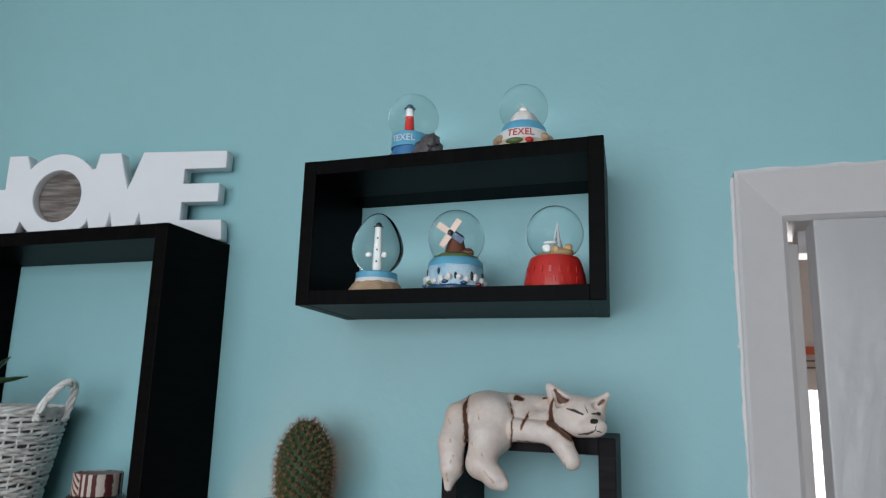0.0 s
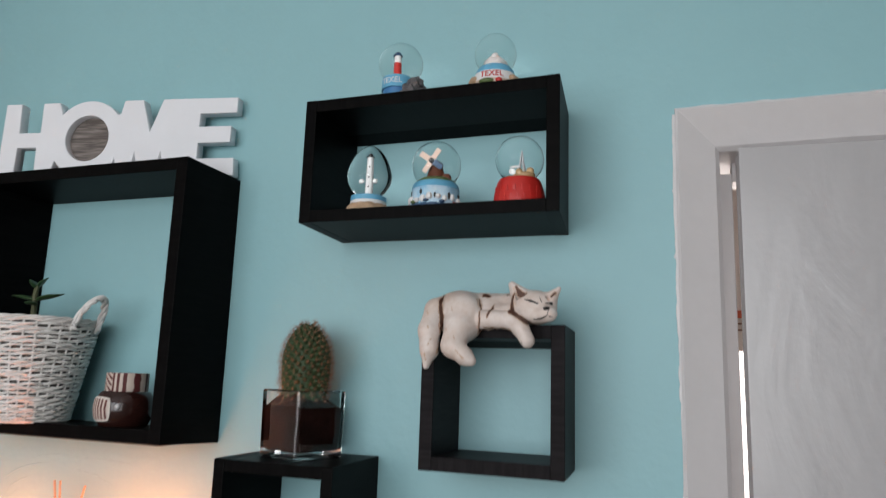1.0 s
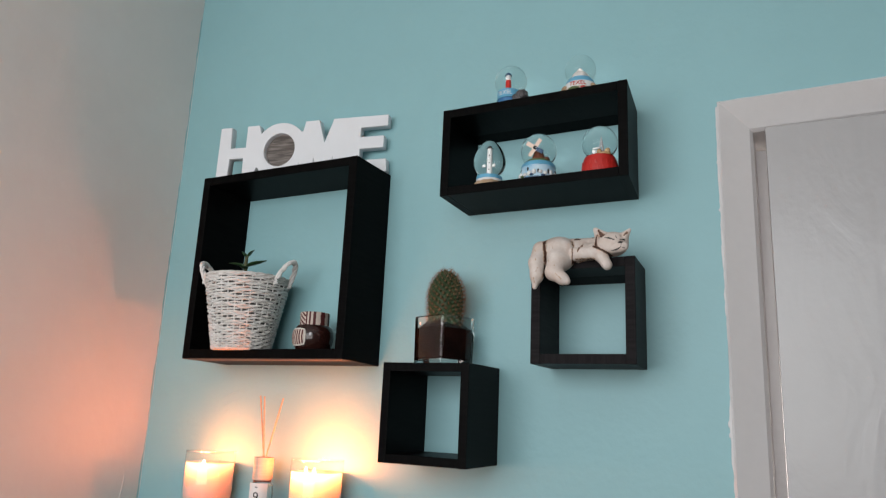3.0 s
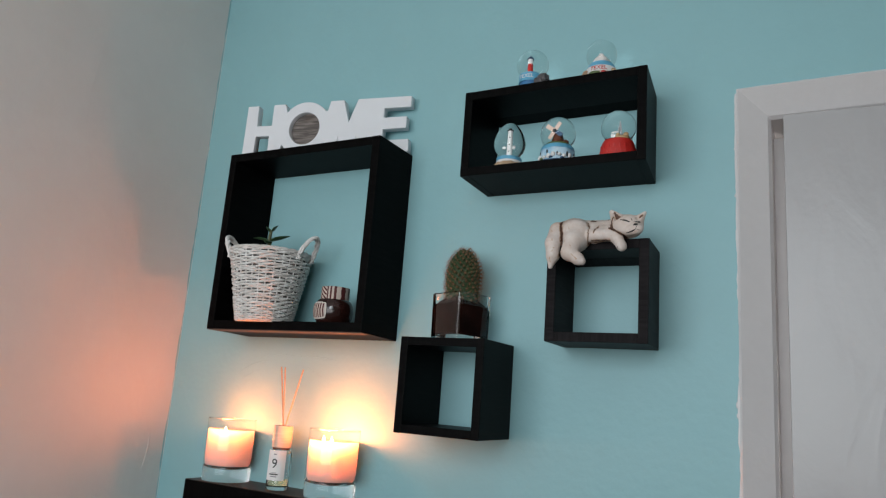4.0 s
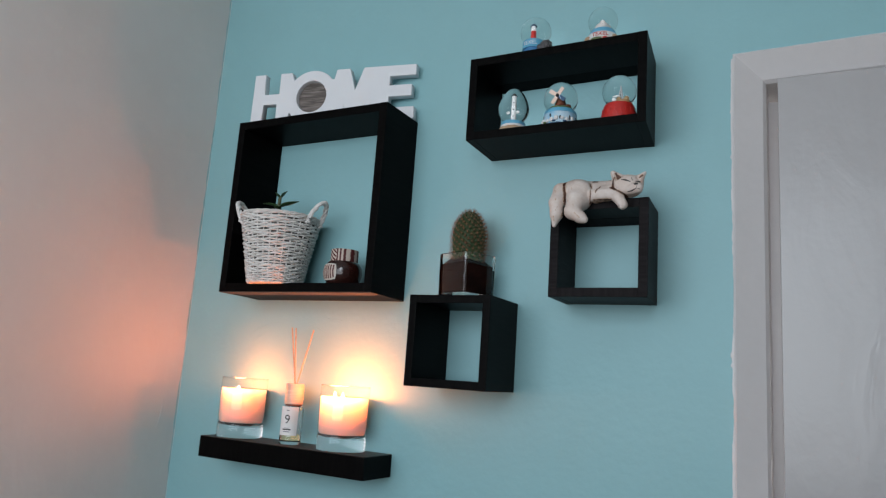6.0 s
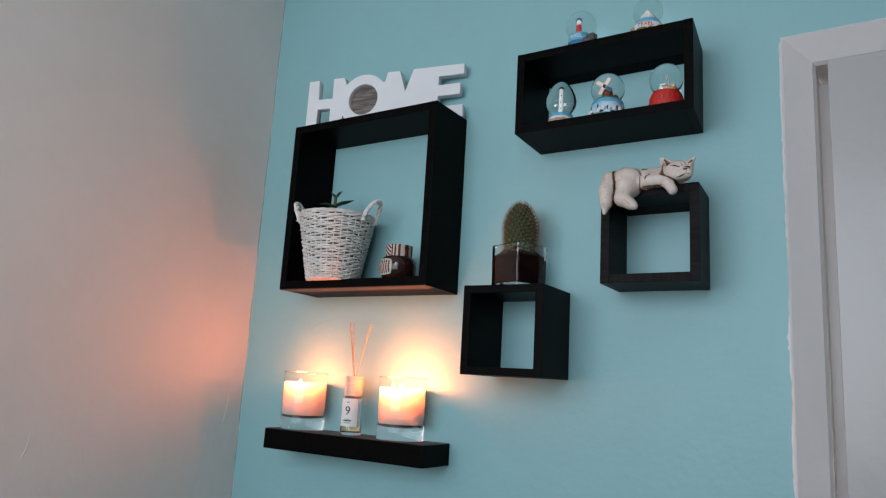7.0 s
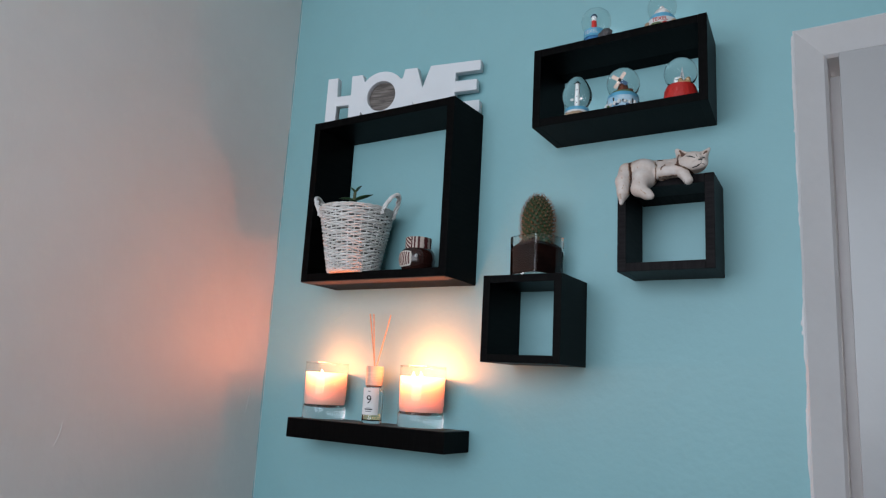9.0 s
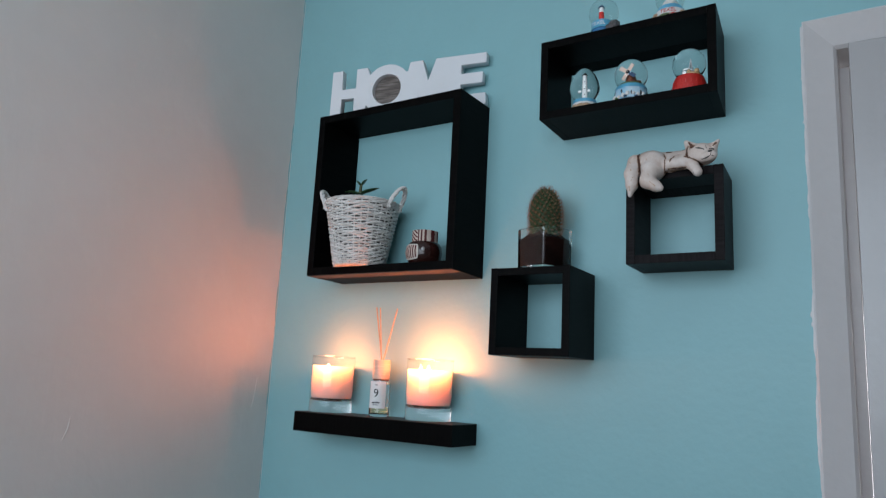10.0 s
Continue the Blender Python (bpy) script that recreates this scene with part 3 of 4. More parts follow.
# on top of the wide shelf: red lighthouse on a blue base with rocks
Z1 = 2.1105
g = globe("snow globe with red lighthouse on a blue rocky base", 0.1065, -0.072, Z1)
g.scale = (0.96, 0.96, 0.95)
link_mesh("base", *lathe([(0, 0), (0.0215, 0), (0.0215, 0.003), (0.0195, 0.005), (0.0185, 0.018), (0.0190, 0.0225), (0, 0.0225)], 40, (-0.005, -0.002, 0)), BLUE, g)
link_mesh("base_band", *lathe([(0.0190, 0.0180), (0.0203, 0.0180), (0.0196, 0.0335), (0.0180, 0.0350), (0.0100, 0.0350)], 40, (-0.005, -0.002, 0)), SKYBLUE, g, "lighter blue band")
rocks = [ball((0.022 * math.cos(q), 0.019 * math.sin(q), h), (s, s * 0.9, s * 1.15), 9, 6) for q, h, s in
         ((-1.15, 0.004, 0.007), (-0.75, 0.012, 0.009), (-0.55, 0.023, 0.008), (-0.20, 0.010, 0.010), (-0.1, 0.026, 0.008), (0.3, 0.018, 0.010), (0.5, 0.005, 0.011), (-2.3, 0.006, 0.006), (-2.8, 0.008, 0.007), (3.0, 0.004, 0.008), (-0.5, 0.003, 0.010), (0.9, 0.010, 0.011), (1.6, 0.010, 0.010), (-0.95, 0.016, 0.005))]
for rv, rf in rocks:
    rv = [(x + 0.0035 * noise.noise((x * 220, yy * 220, zz * 220)), yy + 0.0035 * noise.noise((yy * 200, x * 210, zz * 190)), max(0, zz + 0.002 * noise.noise((zz * 240, x * 200, yy * 90)))) for x, yy, zz in rv]
    link_mesh("rock", rv, rf, ROCK, g, "grey rock", smooth=False)
lighthouse(g, 0.0340, 0.0300, 0.0052, RED, WHITE, NAVY, (-0.0055, -0.002, 0))
lettering("TEXEL", 0.0105, 0.0005, WHITE, g, (-0.005, -0.002, 0.0262), 0.0199, "pale raised letters", 0.95, face=-92)
dome(g, 0.0550, 0.0280).location.x = -0.0025

# on top: cream base with a blue band
g = globe("snow globe with white figure on a cream lettered base", 0.2230, -0.071, Z1)
g.scale = (0.91, 0.91, 0.94)
link_mesh("base", *lathe([(0, 0), (0.0290, 0), (0.0300, 0.008), (0.0275, 0.016), (0.0245, 0.024), (0.0225, 0.0270), (0, 0.0270)], 44, wobble=lambda q, zz: 1 + 0.02 * math.sin(q * 9)), paint("cream_paint", (0.66, 0.52, 0.42)), g)
link_mesh("base_band", *lathe([(0.0225, 0.0245), (0.0250, 0.0245), (0.0240, 0.0300), (0.0205, 0.0345), (0.012, 0.0345)], 44), SKYBLUE, g, "blue band")
link_mesh("plaque", *lathe([(0.0255, 0.0125), (0.0292, 0.0125), (0.0264, 0.0240), (0.0240, 0.0245)], 44), WHITE, g, "white lettered band")
lettering("TEXEL", 0.0112, 0.0006, RED, g, (0, 0, 0.0183), 0.0281, "red raised letters", 0.95, face=-84, lean=-0.22)
for q in (-2.45, -2.7, -0.45, -0.2):
    link_mesh("shell", *ball((0.0280 * math.cos(q), 0.0280 * math.sin(q), 0.0150), (0.0060, 0.0060, 0.0050), 14, 8), SAND, g, "sandy shell")
link_mesh("tuft", *ball((-0.003, -0.0285, 0.0090), (0.010, 0.004, 0.0035), 14, 6), GREEN, g, "green painted grass")
link_mesh("tuft", *ball((0.012, -0.0265, 0.0090), (0.005, 0.004, 0.0035), 12, 6), RED, g, "red painted flower")
link_mesh("figure", *merge(lathe([(0.0165, 0.0335), (0.0150, 0.0400), (0.0115, 0.0455), (0.0070, 0.0500), (0.0030, 0.0528), (0, 0.0535)], 26, wobble=lambda q, zz: 1 + 0.06 * math.sin(q * 5)), ball((0.001, -0.006, 0.0505), (0.0040, 0.0030, 0.0030), 12, 8)), paint("pinkish_white_paint", (0.72, 0.64, 0.61), vary=0.1), g, "pinkish white snowy hill inside")
dome(g, 0.0535, 0.0268)

# inside the wide shelf
Z2 = 1.9615 + 0.0135
g = globe("egg-shaped snow globe with a white lighthouse on a sandy base", 0.0710, -0.075, Z2)
link_mesh("base", *lathe([(0, 0), (0.0290, 0), (0.0275, 0.005), (0.0235, 0.011), (0.0205, 0.0135), (0, 0.0135)], 48, wobble=lambda q, zz: 1 + 0.02 * math.sin(q * 11) + 0.018 * math.sin(q * 5 + 1)), SAND, g, "rough sandy foot")
link_mesh("base_band", *lathe([(0.0200, 0.0115), (0.0222, 0.0115), (0.0212, 0.0165), (0.0150, 0.0165)], 44), WHITE, g, "white wave band")
link_mesh("base_band", *lathe([(0.0195, 0.0160), (0.0214, 0.0160), (0.0212, 0.0220), (0.0190, 0.0230), (0.0120, 0.0230)], 44), SKYBLUE, g, "blue band")
lighthouse(g, 0.0235, 0.0450, 0.0046, WHITE, WHITE, INK)
for z in (0.0365, 0.0470, 0.0575):
    link_mesh("tower_window", *ball((0.0008, -0.0040 + (z - 0.0365) * 0.042, z), (0.0009, 0.0005, 0.0011), 8, 5), INK, g, "dark painted window")
link_mesh("house", *merge(ball((-0.0070, -0.003, 0.0430), (0.0032, 0.002, 0.0024), 8, 5), ball((0.0078, -0.003, 0.0420), (0.0030, 0.002, 0.0028), 8, 5), ball((0, 0, 0.0255), (0.0085, 0.008, 0.0025), 12, 6)), WHITE, g, "white gulls beside the tower")
dome(g, 0.0480, 0.0268, egg=0.42, low=-0.86)

g = globe("snow globe with a windmill on a blue painted base", 0.1560, -0.075, Z2)
link_mesh("base", *lathe([(0, 0), (0.0300, 0), (0.0300, 0.004), (0.0280, 0.006), (0, 0.006)], 44, wobble=lambda q, zz: 1 + 0.02 * math.sin(q * 8)), NAVY, g, "navy foot")
link_mesh("base_wall", *lathe([(0.0270, 0.0055), (0.0285, 0.0055), (0.0268, 0.0265), (0.0252, 0.0290), (0, 0.0290)], 44, wobble=lambda q, zz: 1 + 0.014 * math.sin(q * 7)), material("relief_blue_white", (0.10, 0.40, 0.62), 0.4, second=(0.62, 0.74, 0.80), vary_scale=45), g, "sky-blue relief with small white scenes")
link_mesh("base_band", *lathe([(0.0255, 0.0255), (0.0275, 0.0255), (0.0265, 0.0305), (0.0235, 0.0335), (0.0100, 0.0335)], 44), SKYBLUE, g, "blue band")
ri = random.Random(8)
for i in range(40):
    # white cottages and sheep with dark roofs and trees along the foot
    q = radians(-190 + i * 9.0 + ri.uniform(-3, 3))
    kind = i % 4
    if kind in (0, 2):
        sx, hgt, z, mat = ri.uniform(0.0028, 0.0044), ri.uniform(0.0030, 0.0048), ri.uniform(0.0090, 0.0130), WHITE
    elif kind == 1:
        sx, hgt, z, mat = ri.uniform(0.0010, 0.0020), ri.uniform(0.0030, 0.0050), ri.uniform(0.0130, 0.0190), INK
    else:
        sx, hgt, z, mat = ri.uniform(0.0024, 0.0040), ri.uniform(0.0018, 0.0030), ri.uniform(0.0066, 0.0085), (NAVY, GREEN, NAVY, NAVY, DEEPRED)[(i // 4) % 5]
    r = 0.0287 - (z - 0.0055) * 0.08
    link_mesh("relief", *ball((r * math.cos(q), r * math.sin(q), z), (sx, sx, hgt), 7, 5), mat, g)
link_mesh("mound", *lathe([(0.0225, 0.0330), (0.0215, 0.0362), (0.0165, 0.0395), (0, 0.0408)], 28, wobble=lambda q, zz: 1 + 0.04 * math.sin(q * 6)), GREEN, g, "green mound")
link_mesh("mill_body", *lathe([(0.0105, 0.0385), (0.0092, 0.0450), (0.0068, 0.0520), (0.0060, 0.0560), (0.0062, 0.0575), (0, 0.0615)], 10), MILLBROWN, g, "brown mill body")
link_mesh("mill_body", *ball((0.0105, 0.0, 0.0415), (0.0065, 0.005, 0.0050), 10, 6), MILLBROWN, g, "brown shed")
for i in range(4):
    q = radians(55 + 90 * i)
    bm = box((0.0022, -0.0004, -0.0028), (0.0140, 0.0004, 0.0028), 0.0003)
    bmesh.ops.transform(bm, matrix=Matrix.Translation((-0.0020, -0.0092, 0.0585)) @ Matrix.Rotation(-q, 4, "Y"), verts=bm.verts)
    part("sail", bm, NAVY if i == 3 else SAIL, g, "dark sail" if i == 3 else "peach sail")
link_mesh("hub", *ball((-0.0020, -0.0099, 0.0585), 0.0027, 12, 8), INK, g, "black hub")
dome(g, 0.0555, 0.0285)

g = globe("snow globe with a silver tower on a bright red base", 0.2545, -0.075, Z2)
link_mesh("base", *lathe([(0, 0), (0.0290, 0), (0.0292, 0.003), (0.0275, 0.016), (0.0245, 0.0275), (0.0225, 0.0310), (0.0190, 0.0322), (0, 0.0322)], 56, wobble=lambda q, zz: 1 + (0.012 * math.sin(q * 14) if zz < 0.026 else 0)), RED, g)
rr = random.Random(12)
for z, n in ((0.0080, 8), (0.0175, 7)):
    for i in range(n):
        q, r = radians(-142 + (108 / (n - 1)) * i), 0.0292 - z * 0.085
        hw = rr.uniform(0.0009, 0.0019)
        bm = box((-hw, -0.0005, -0.0030), (hw, 0.0005, 0.0030), 0.0004)
        bmesh.ops.transform(bm, matrix=Matrix.Translation((r * math.cos(q), r * math.sin(q), z)) @ Matrix.Rotation(q + math.pi / 2, 4, "Z"), verts=bm.verts)
        part("raised_bar", bm, RED, g)
link_mesh("ground", *merge(ball((0.006, -0.004, 0.0360), (0.0125, 0.009, 0.0058)), ball((0.0125, -0.006, 0.0405), (0.0045, 0.004, 0.0045), 10, 6), ball((0.002, -0.010, 0.0395), (0.0040, 0.0035, 0.0040), 10, 6), ball((-0.008, -0.002, 0.0335), (0.009, 0.008, 0.0035))), TAN, g, "tan ground with houses")
legs = [tube([(sx * 0.0065, sy * 0.0065, 0.0345), (sx * 0.0030, sy * 0.0030, 0.0430), (sx * 0.0013, sy * 0.0013, 0.0530), (0, 0, 0.0640)], [0.0015, 0.0011, 0.0008, 0.0004], 5) for sx in (-1, 1) for sy in (-1, 1)]
legs += [(lambda vf: vf)(lathe([(0, 0.0425), (0.0042, 0.0425), (0.0042, 0.0434), (0, 0.0434)], 4)), lathe([(0, 0.0520), (0.0022, 0.0520), (0.0022, 0.0527), (0, 0.0527)], 4)]
lv, lf = merge(*legs)
link_mesh("tower", [(x + 0.002, y, z) for x, y, z in lv], lf, SILVER, g, "silver lattice tower")
link_mesh("figure", *merge(ball((-0.006, -0.006, 0.0425), (0.0035, 0.0015, 0.0030), 10, 6), ball((-0.003, -0.006, 0.0470), (0.0055, 0.0012, 0.0013), 10, 6)), WHITE, g, "white gull")
dome(g, 0.0552, 0.0270)

# ---------- cat figure ----------


def seg_dist(p, a, b, ra, rb):
    a, b = np.array(a), np.array(b)
    d = b - a
    t = np.clip(((p - a) @ d) / (d @ d), 0, 1)
    return np.linalg.norm(p - a - t[..., None] * d, axis=-1) - (ra + (rb - ra) * t)


def egg_dist(p, c, r):
    r = np.array(r)
    q = (p - np.array(c)) / r
    k = np.linalg.norm(q, axis=-1)
    return (k - 1) * r.min()


def soft_min(parts, k):
    out = parts[0]
    for d in parts[1:]:
        h = np.clip(0.5 + 0.5 * (d - out) / k, 0, 1)
        out = d * (1 - h) + out * h - k * h * (1 - h)
    return out


def cat_field(place):
    p = (place - np.array((0.0085, -0.018, 0.0010))) / np.array((0.965, 1.0, 1.0))
    haunch = soft_min([
        egg_dist(p, (0.033, -0.070, 0.010), (0.031, 0.030, 0.0260)),
        egg_dist(p, (0.041, -0.088, 0.004), (0.0235, 0.018, 0.0245)),
        seg_dist(p, (0.040, -0.098, -0.006), (0.037, -0.108, -0.025), 0.0165, 0.0120),
        seg_dist(p, (0.037, -0.108, -0.025), (0.052, -0.112, -0.036), 0.0115, 0.0085),
        seg_dist(p, (0.052, -0.112, -0.036), (0.0595, -0.113, -0.0405), 0.0078, 0.0050)], 0.006)
    torso = soft_min([
        seg_dist(p, (0.045, -0.062, 0.0160), (0.100, -0.062, 0.0155), 0.0185, 0.0170),
        egg_dist(p, (0.066, -0.074, 0.0090), (0.0170, 0.0150, 0.0180)),
        seg_dist(p, (0.072, -0.084, 0.006), (0.090, -0.080, 0.008), 0.0110, 0.0130),
        seg_dist(p, (0.095, -0.066, 0.017), (0.110, -0.074, 0.016), 0.0160, 0.0150)], 0.006)
    body = soft_min([torso, haunch], 0.0022)
    arm = soft_min([
        seg_dist(p, (0.064, -0.092, 0.003), (0.096, -0.098, 0.002), 0.0100, 0.0092),
        seg_dist(p, (0.096, -0.098, 0.002), (0.109, -0.106, -0.006), 0.0092, 0.0084),
        seg_dist(p, (0.109, -0.106, -0.006), (0.1175, -0.109, -0.0190), 0.0084, 0.0076)], 0.004)
    tail = soft_min([
        seg_dist(p, (0.022, -0.072, 0.022), (0.012, -0.094, 0.012), 0.0115, 0.0125),
        seg_dist(p, (0.012, -0.094, 0.012), (0.0095, -0.107, -0.010), 0.0125, 0.0118),
        seg_dist(p, (0.0095, -0.107, -0.010), (0.0115, -0.110, -0.030), 0.0118, 0.0100),
        seg_dist(p, (0.0115, -0.110, -0.030), (0.0085, -0.110, -0.046), 0.0100, 0.0036)], 0.003)
    head = soft_min([
        egg_dist(p, (0.1190, -0.084, 0.0160), (0.0240, 0.0190, 0.0178)),
        egg_dist(p, (0.1350, -0.099, 0.0080), (0.0112, 0.0085, 0.0082)),
        egg_dist(p, (0.1220, -0.096, 0.0060), (0.0140, 0.0075, 0.0068)),
        seg_dist(p, (0.1030, -0.082, 0.0250), (0.0925, -0.080, 0.0400), 0.0105, 0.0034),
        seg_dist(p, (0.1095, -0.083, 0.0280), (0.0945, -0.080, 0.0400), 0.0070, 0.0026),
        seg_dist(p, (0.1375, -0.086, 0.0260), (0.1450, -0.086, 0.0345), 0.0072, 0.0026)], 0.004)
    ear_cut = np.minimum(seg_dist(p, (0.1065, -0.0930, 0.0278), (0.0962, -0.0868, 0.0382), 0.0068, 0.0020), seg_dist(p, (0.1375, -0.0950, 0.0265), (0.1435, -0.0920, 0.0330), 0.0046, 0.0014))
    head = np.maximum(head, -ear_cut)
    out = soft_min([body, arm], 0.0012)
    out = soft_min([out, tail], 0.0014)
    out = soft_min([out, head], 0.0012)
    # it rests on the shelf: nothing of it lies inside the shelf
    inside = np.maximum(-0.0985 - place[..., 1], place[..., 2])
    return np.maximum(out, -inside)


cv, cf = surface_net(cat_field, (-0.010, -0.150, -0.056), (0.164, -0.045, 0.054), 0.0007)
cat = link_mesh("cat_figure", cv, cf, CREAM, angle=180)
tagged(cat, "cream glazed ceramic sleeping cat draped over the small shelf", "figurine")
cat.location = (0.1555, 0.0, 1.8462)
cat.data.materials.append(BROWNGLAZE)
cat.data.materials.append(BLACKGLAZE)
cat.data.materials.append(PALESTAIN)


def near_line(p, line):
    d = np.full(len(p), 9.0)
    for a, b in zip(line, line[1:]):
        a2, b2 = np.array(a[:2]), np.array(b[:2])
        e = b2 - a2
        t = np.clip(((p - a2) @ e) / (e @ e), 0, 1)
        w = a[2] + (b[2] - a[2]) * t
        d = np.minimum(d, np.linalg.norm(p - a2 - t[:, None] * e, axis=1) - w)
    return d


mid = (cv[cf].mean(1) - np.array((0.0085, -0.018, 0.0010))) / np.array((0.965, 1.0, 1.0))
flat = mid[:, (0, 2)]
front = mid[:, 1] < -0.060
jag = np.array([0.0006 * noise.noise((q[0] * 260, q[1] * 260, q[2] * 260)) for q in mid])
BROWN_LINES = [
    [(0.0170, 0.0310, 0.0005), (0.0195, 0.0200, 0.0014), (0.0225, 0.0030, 0.0013), (0.0240, -0.0160, 0.0012), (0.0235, -0.0330, 0.0018)],
    [(0.0980, 0.0300, 0.0006), (0.0955, 0.0210, 0.0022), (0.0975, 0.0105, 0.0026), (0.1065, 0.0050, 0.0016), (0.1185, -0.0020, 0.0018)],
    [(0.0755, 0.0185, 0.0003), (0.0740, 0.0110, 0.0016), (0.0725, 0.0040, 0.0004)],
    [(0.0600, 0.0300, 0.0022), (0.0670, 0.0285, 0.0014)],
    [(0.0990, 0.0375, 0.0012), (0.1045, 0.0290, 0.0030), (0.1120, 0.0290, 0.0012)],
    [(0.1420, 0.0300, 0.0012), (0.1385, 0.0265, 0.0014)],
    [(0.0560, 0.0270, 0.0001), (0.0625, 0.0140, 0.0004), (0.0640, 0.0000, 0.0006), (0.0590, -0.0140, 0.0003)], [(0.0680, -0.0060, 0.0002), (0.0900, -0.0070, 0.0005), (0.1020, -0.0100, 0.0002)],
    [(0.0860, 0.0300, 0.0008), (0.0900, 0.0310, 0.0004)]]
STAIN_LINES = [
    [(0.0070, 0.0100, 0.0006), (0.0085, 0.0070, 0.0009)], [(0.0150, -0.0200, 0.0008), (0.0135, -0.0250, 0.0006)], [(0.0330, 0.0150, 0.0005), (0.0340, 0.0120, 0.0007)],
    [(0.0300, -0.0080, 0.0006), (0.0308, -0.0095, 0.0008)], [(0.0120, -0.0060, 0.0008), (0.0125, -0.0080, 0.0009)], [(0.0440, -0.0300, 0.0006), (0.0530, -0.0380, 0.0009)],
    [(0.0400, -0.0140, 0.0005), (0.0420, -0.0180, 0.0007)], [(0.0100, -0.0330, 0.0005), (0.0095, -0.0400, 0.0007)]]
BLACK_LINES = [
    [(0.1120, 0.0225, 0.0004), (0.1185, 0.0212, 0.0013), (0.1265, 0.0180, 0.0007)],
    [(0.1275, 0.0250, 0.0002), (0.1300, 0.0200, 0.0005)],
    [(0.1335, 0.0190, 0.0004), (0.1390, 0.0190, 0.0013)],
    [(0.1350, 0.0130, 0.0022), (0.1375, 0.0130, 0.0020)],
    [(0.1380, 0.0105, 0.0003), (0.1375, 0.0060, 0.0004), (0.1310, 0.0030, 0.0009), (0.1220, 0.0020, 0.0004)],
    [(0.1375, 0.0060, 0.0003), (0.1420, 0.0045, 0.0004)],
    [(0.1125, -0.0200, 0.0002), (0.1130, -0.0250, 0.0003)]]
slot = np.zeros(len(mid), int)
for line in BROWN_LINES:
    slot[(near_line(flat, line) + 2 * jag < 0.0007) & front] = 3
for line in STAIN_LINES:
    slot[(near_line(flat, line) + 2.5 * jag < 0) & front] = 3
for line in BROWN_LINES:
    slot[(near_line(flat, line) + jag < 0) & front] = 1
for line in BLACK_LINES:
    slot[(near_line(flat, line) < 0) & front & (mid[:, 1] < -0.075)] = 2
cat.data.polygons.foreach_set("material_index", slot.tolist())

# ---------- basket with a young succulent ----------
ZB = 1.6990 + 0.0150
basket = thing("wicker_basket", (-0.4195, -0.081, ZB), "white-washed wicker basket with two ear handles, overhanging the shelf", "basket")
BH, RB, RT, NST = 0.1340, 0.0510, 0.0765, 32


def basket_r(z):
    return RB + (RT - RB) * z / BH


# dark sheet behind the weave; the shade in its gaps is put into the colour
link_mesh("lining", *lathe([(0, 0.003), (basket_r(0) - 0.004, 0.003), (basket_r(BH) - 0.0045, BH - 0.002), (basket_r(BH) - 0.006, BH - 0.002), (0.050, 0.008), (0, 0.008)], 48), WICKERGAP, basket, "dark inside of the basket")
link_mesh("base", *lathe([(0, 0), (RB - 0.001, 0), (RB + 0.0005, 0.002), (RB - 0.001, 0.004), (0, 0.004)], 48), WICKER, basket)
for i in range(NST):
    q = 2 * math.pi * (i + 0.3) / NST
    stake = [((basket_r(z) - 0.0006) * math.cos(q), (basket_r(z) - 0.0006) * math.sin(q), z) for z in [BH * k / 4 for k in range(5)]]
    link_mesh("stake", *tube(stake, 0.0015, 6), WICKER, basket)
ROWS_N = 33
rb = random.Random(9)
for k in range(ROWS_N):
    z = 0.003 + (BH - 0.006) * k / (ROWS_N - 1)
    ph = math.pi * (k % 2) + rb.uniform(-0.3, 0.3)
    r0 = basket_r(z)
    ring = []
    for i in range(176):
        q = 2 * math.pi * i / 176
        ring.append(((r0 + 0.0018 * math.sin(q * NST / 2 + ph) + rb.uniform(-0.0002, 0.0002)) * math.cos(q), (r0 + 0.0018 * math.sin(q * NST / 2 + ph)) * math.sin(q), z + (0.0013 * math.sin(q * 3 + k * 1.7) + 0.0007 * math.sin(q * 11 + k * 2.9)) * min(1, 4 * k / ROWS_N) + rb.uniform(-0.0002, 0.0002)))
    link_mesh("weaver", *tube(ring, rb.uniform(0.0017, 0.0023), 6, True), WICKER, basket)
for s in (0, 1, 2):
    ring = [((RT + 0.0003 + 0.0020 * math.cos(9 * q + s * 2.094)) * math.cos(q), (RT + 0.0003 + 0.0020 * math.cos(9 * q + s * 2.094)) * math.sin(q), BH + 0.0005 + 0.0018 * math.sin(9 * q + s * 2.094)) for q in [2 * math.pi * i / 150 for i in range(150)]]
    link_mesh("rim_strand", *tube(ring, 0.0018, 5, True), WICKER, basket)
for side in (radians(197), radians(8)):
    strands = []
    for s in (0, 1, 2):
        loop = []
        for i in range(34):
            w = math.pi * (i / 33 * 1.16 - 0.08)
            c = Vector((math.cos(side), math.sin(side), 0))
            tng = Vector((-math.sin(side), math.cos(side), 0))
            out = -0.001 + 0.019 * max(0, math.sin(w))
            tw = 2 * math.pi * i / 11 + s * 2.094
            loop.append(c * (RT + out + 0.0034 * math.cos(tw)) + tng * (0.023 * math.cos(w) + 0.0015 * math.sin(tw)) + Vector((0, 0, BH - 0.004 + 0.036 * max(-0.2, math.sin(w)) + 0.0024 * math.sin(tw))))
        strands.append(tube(loop, 0.0027, 6))
    link_mesh("handle", *merge(*strands), WICKER, basket, "twisted ear handle")

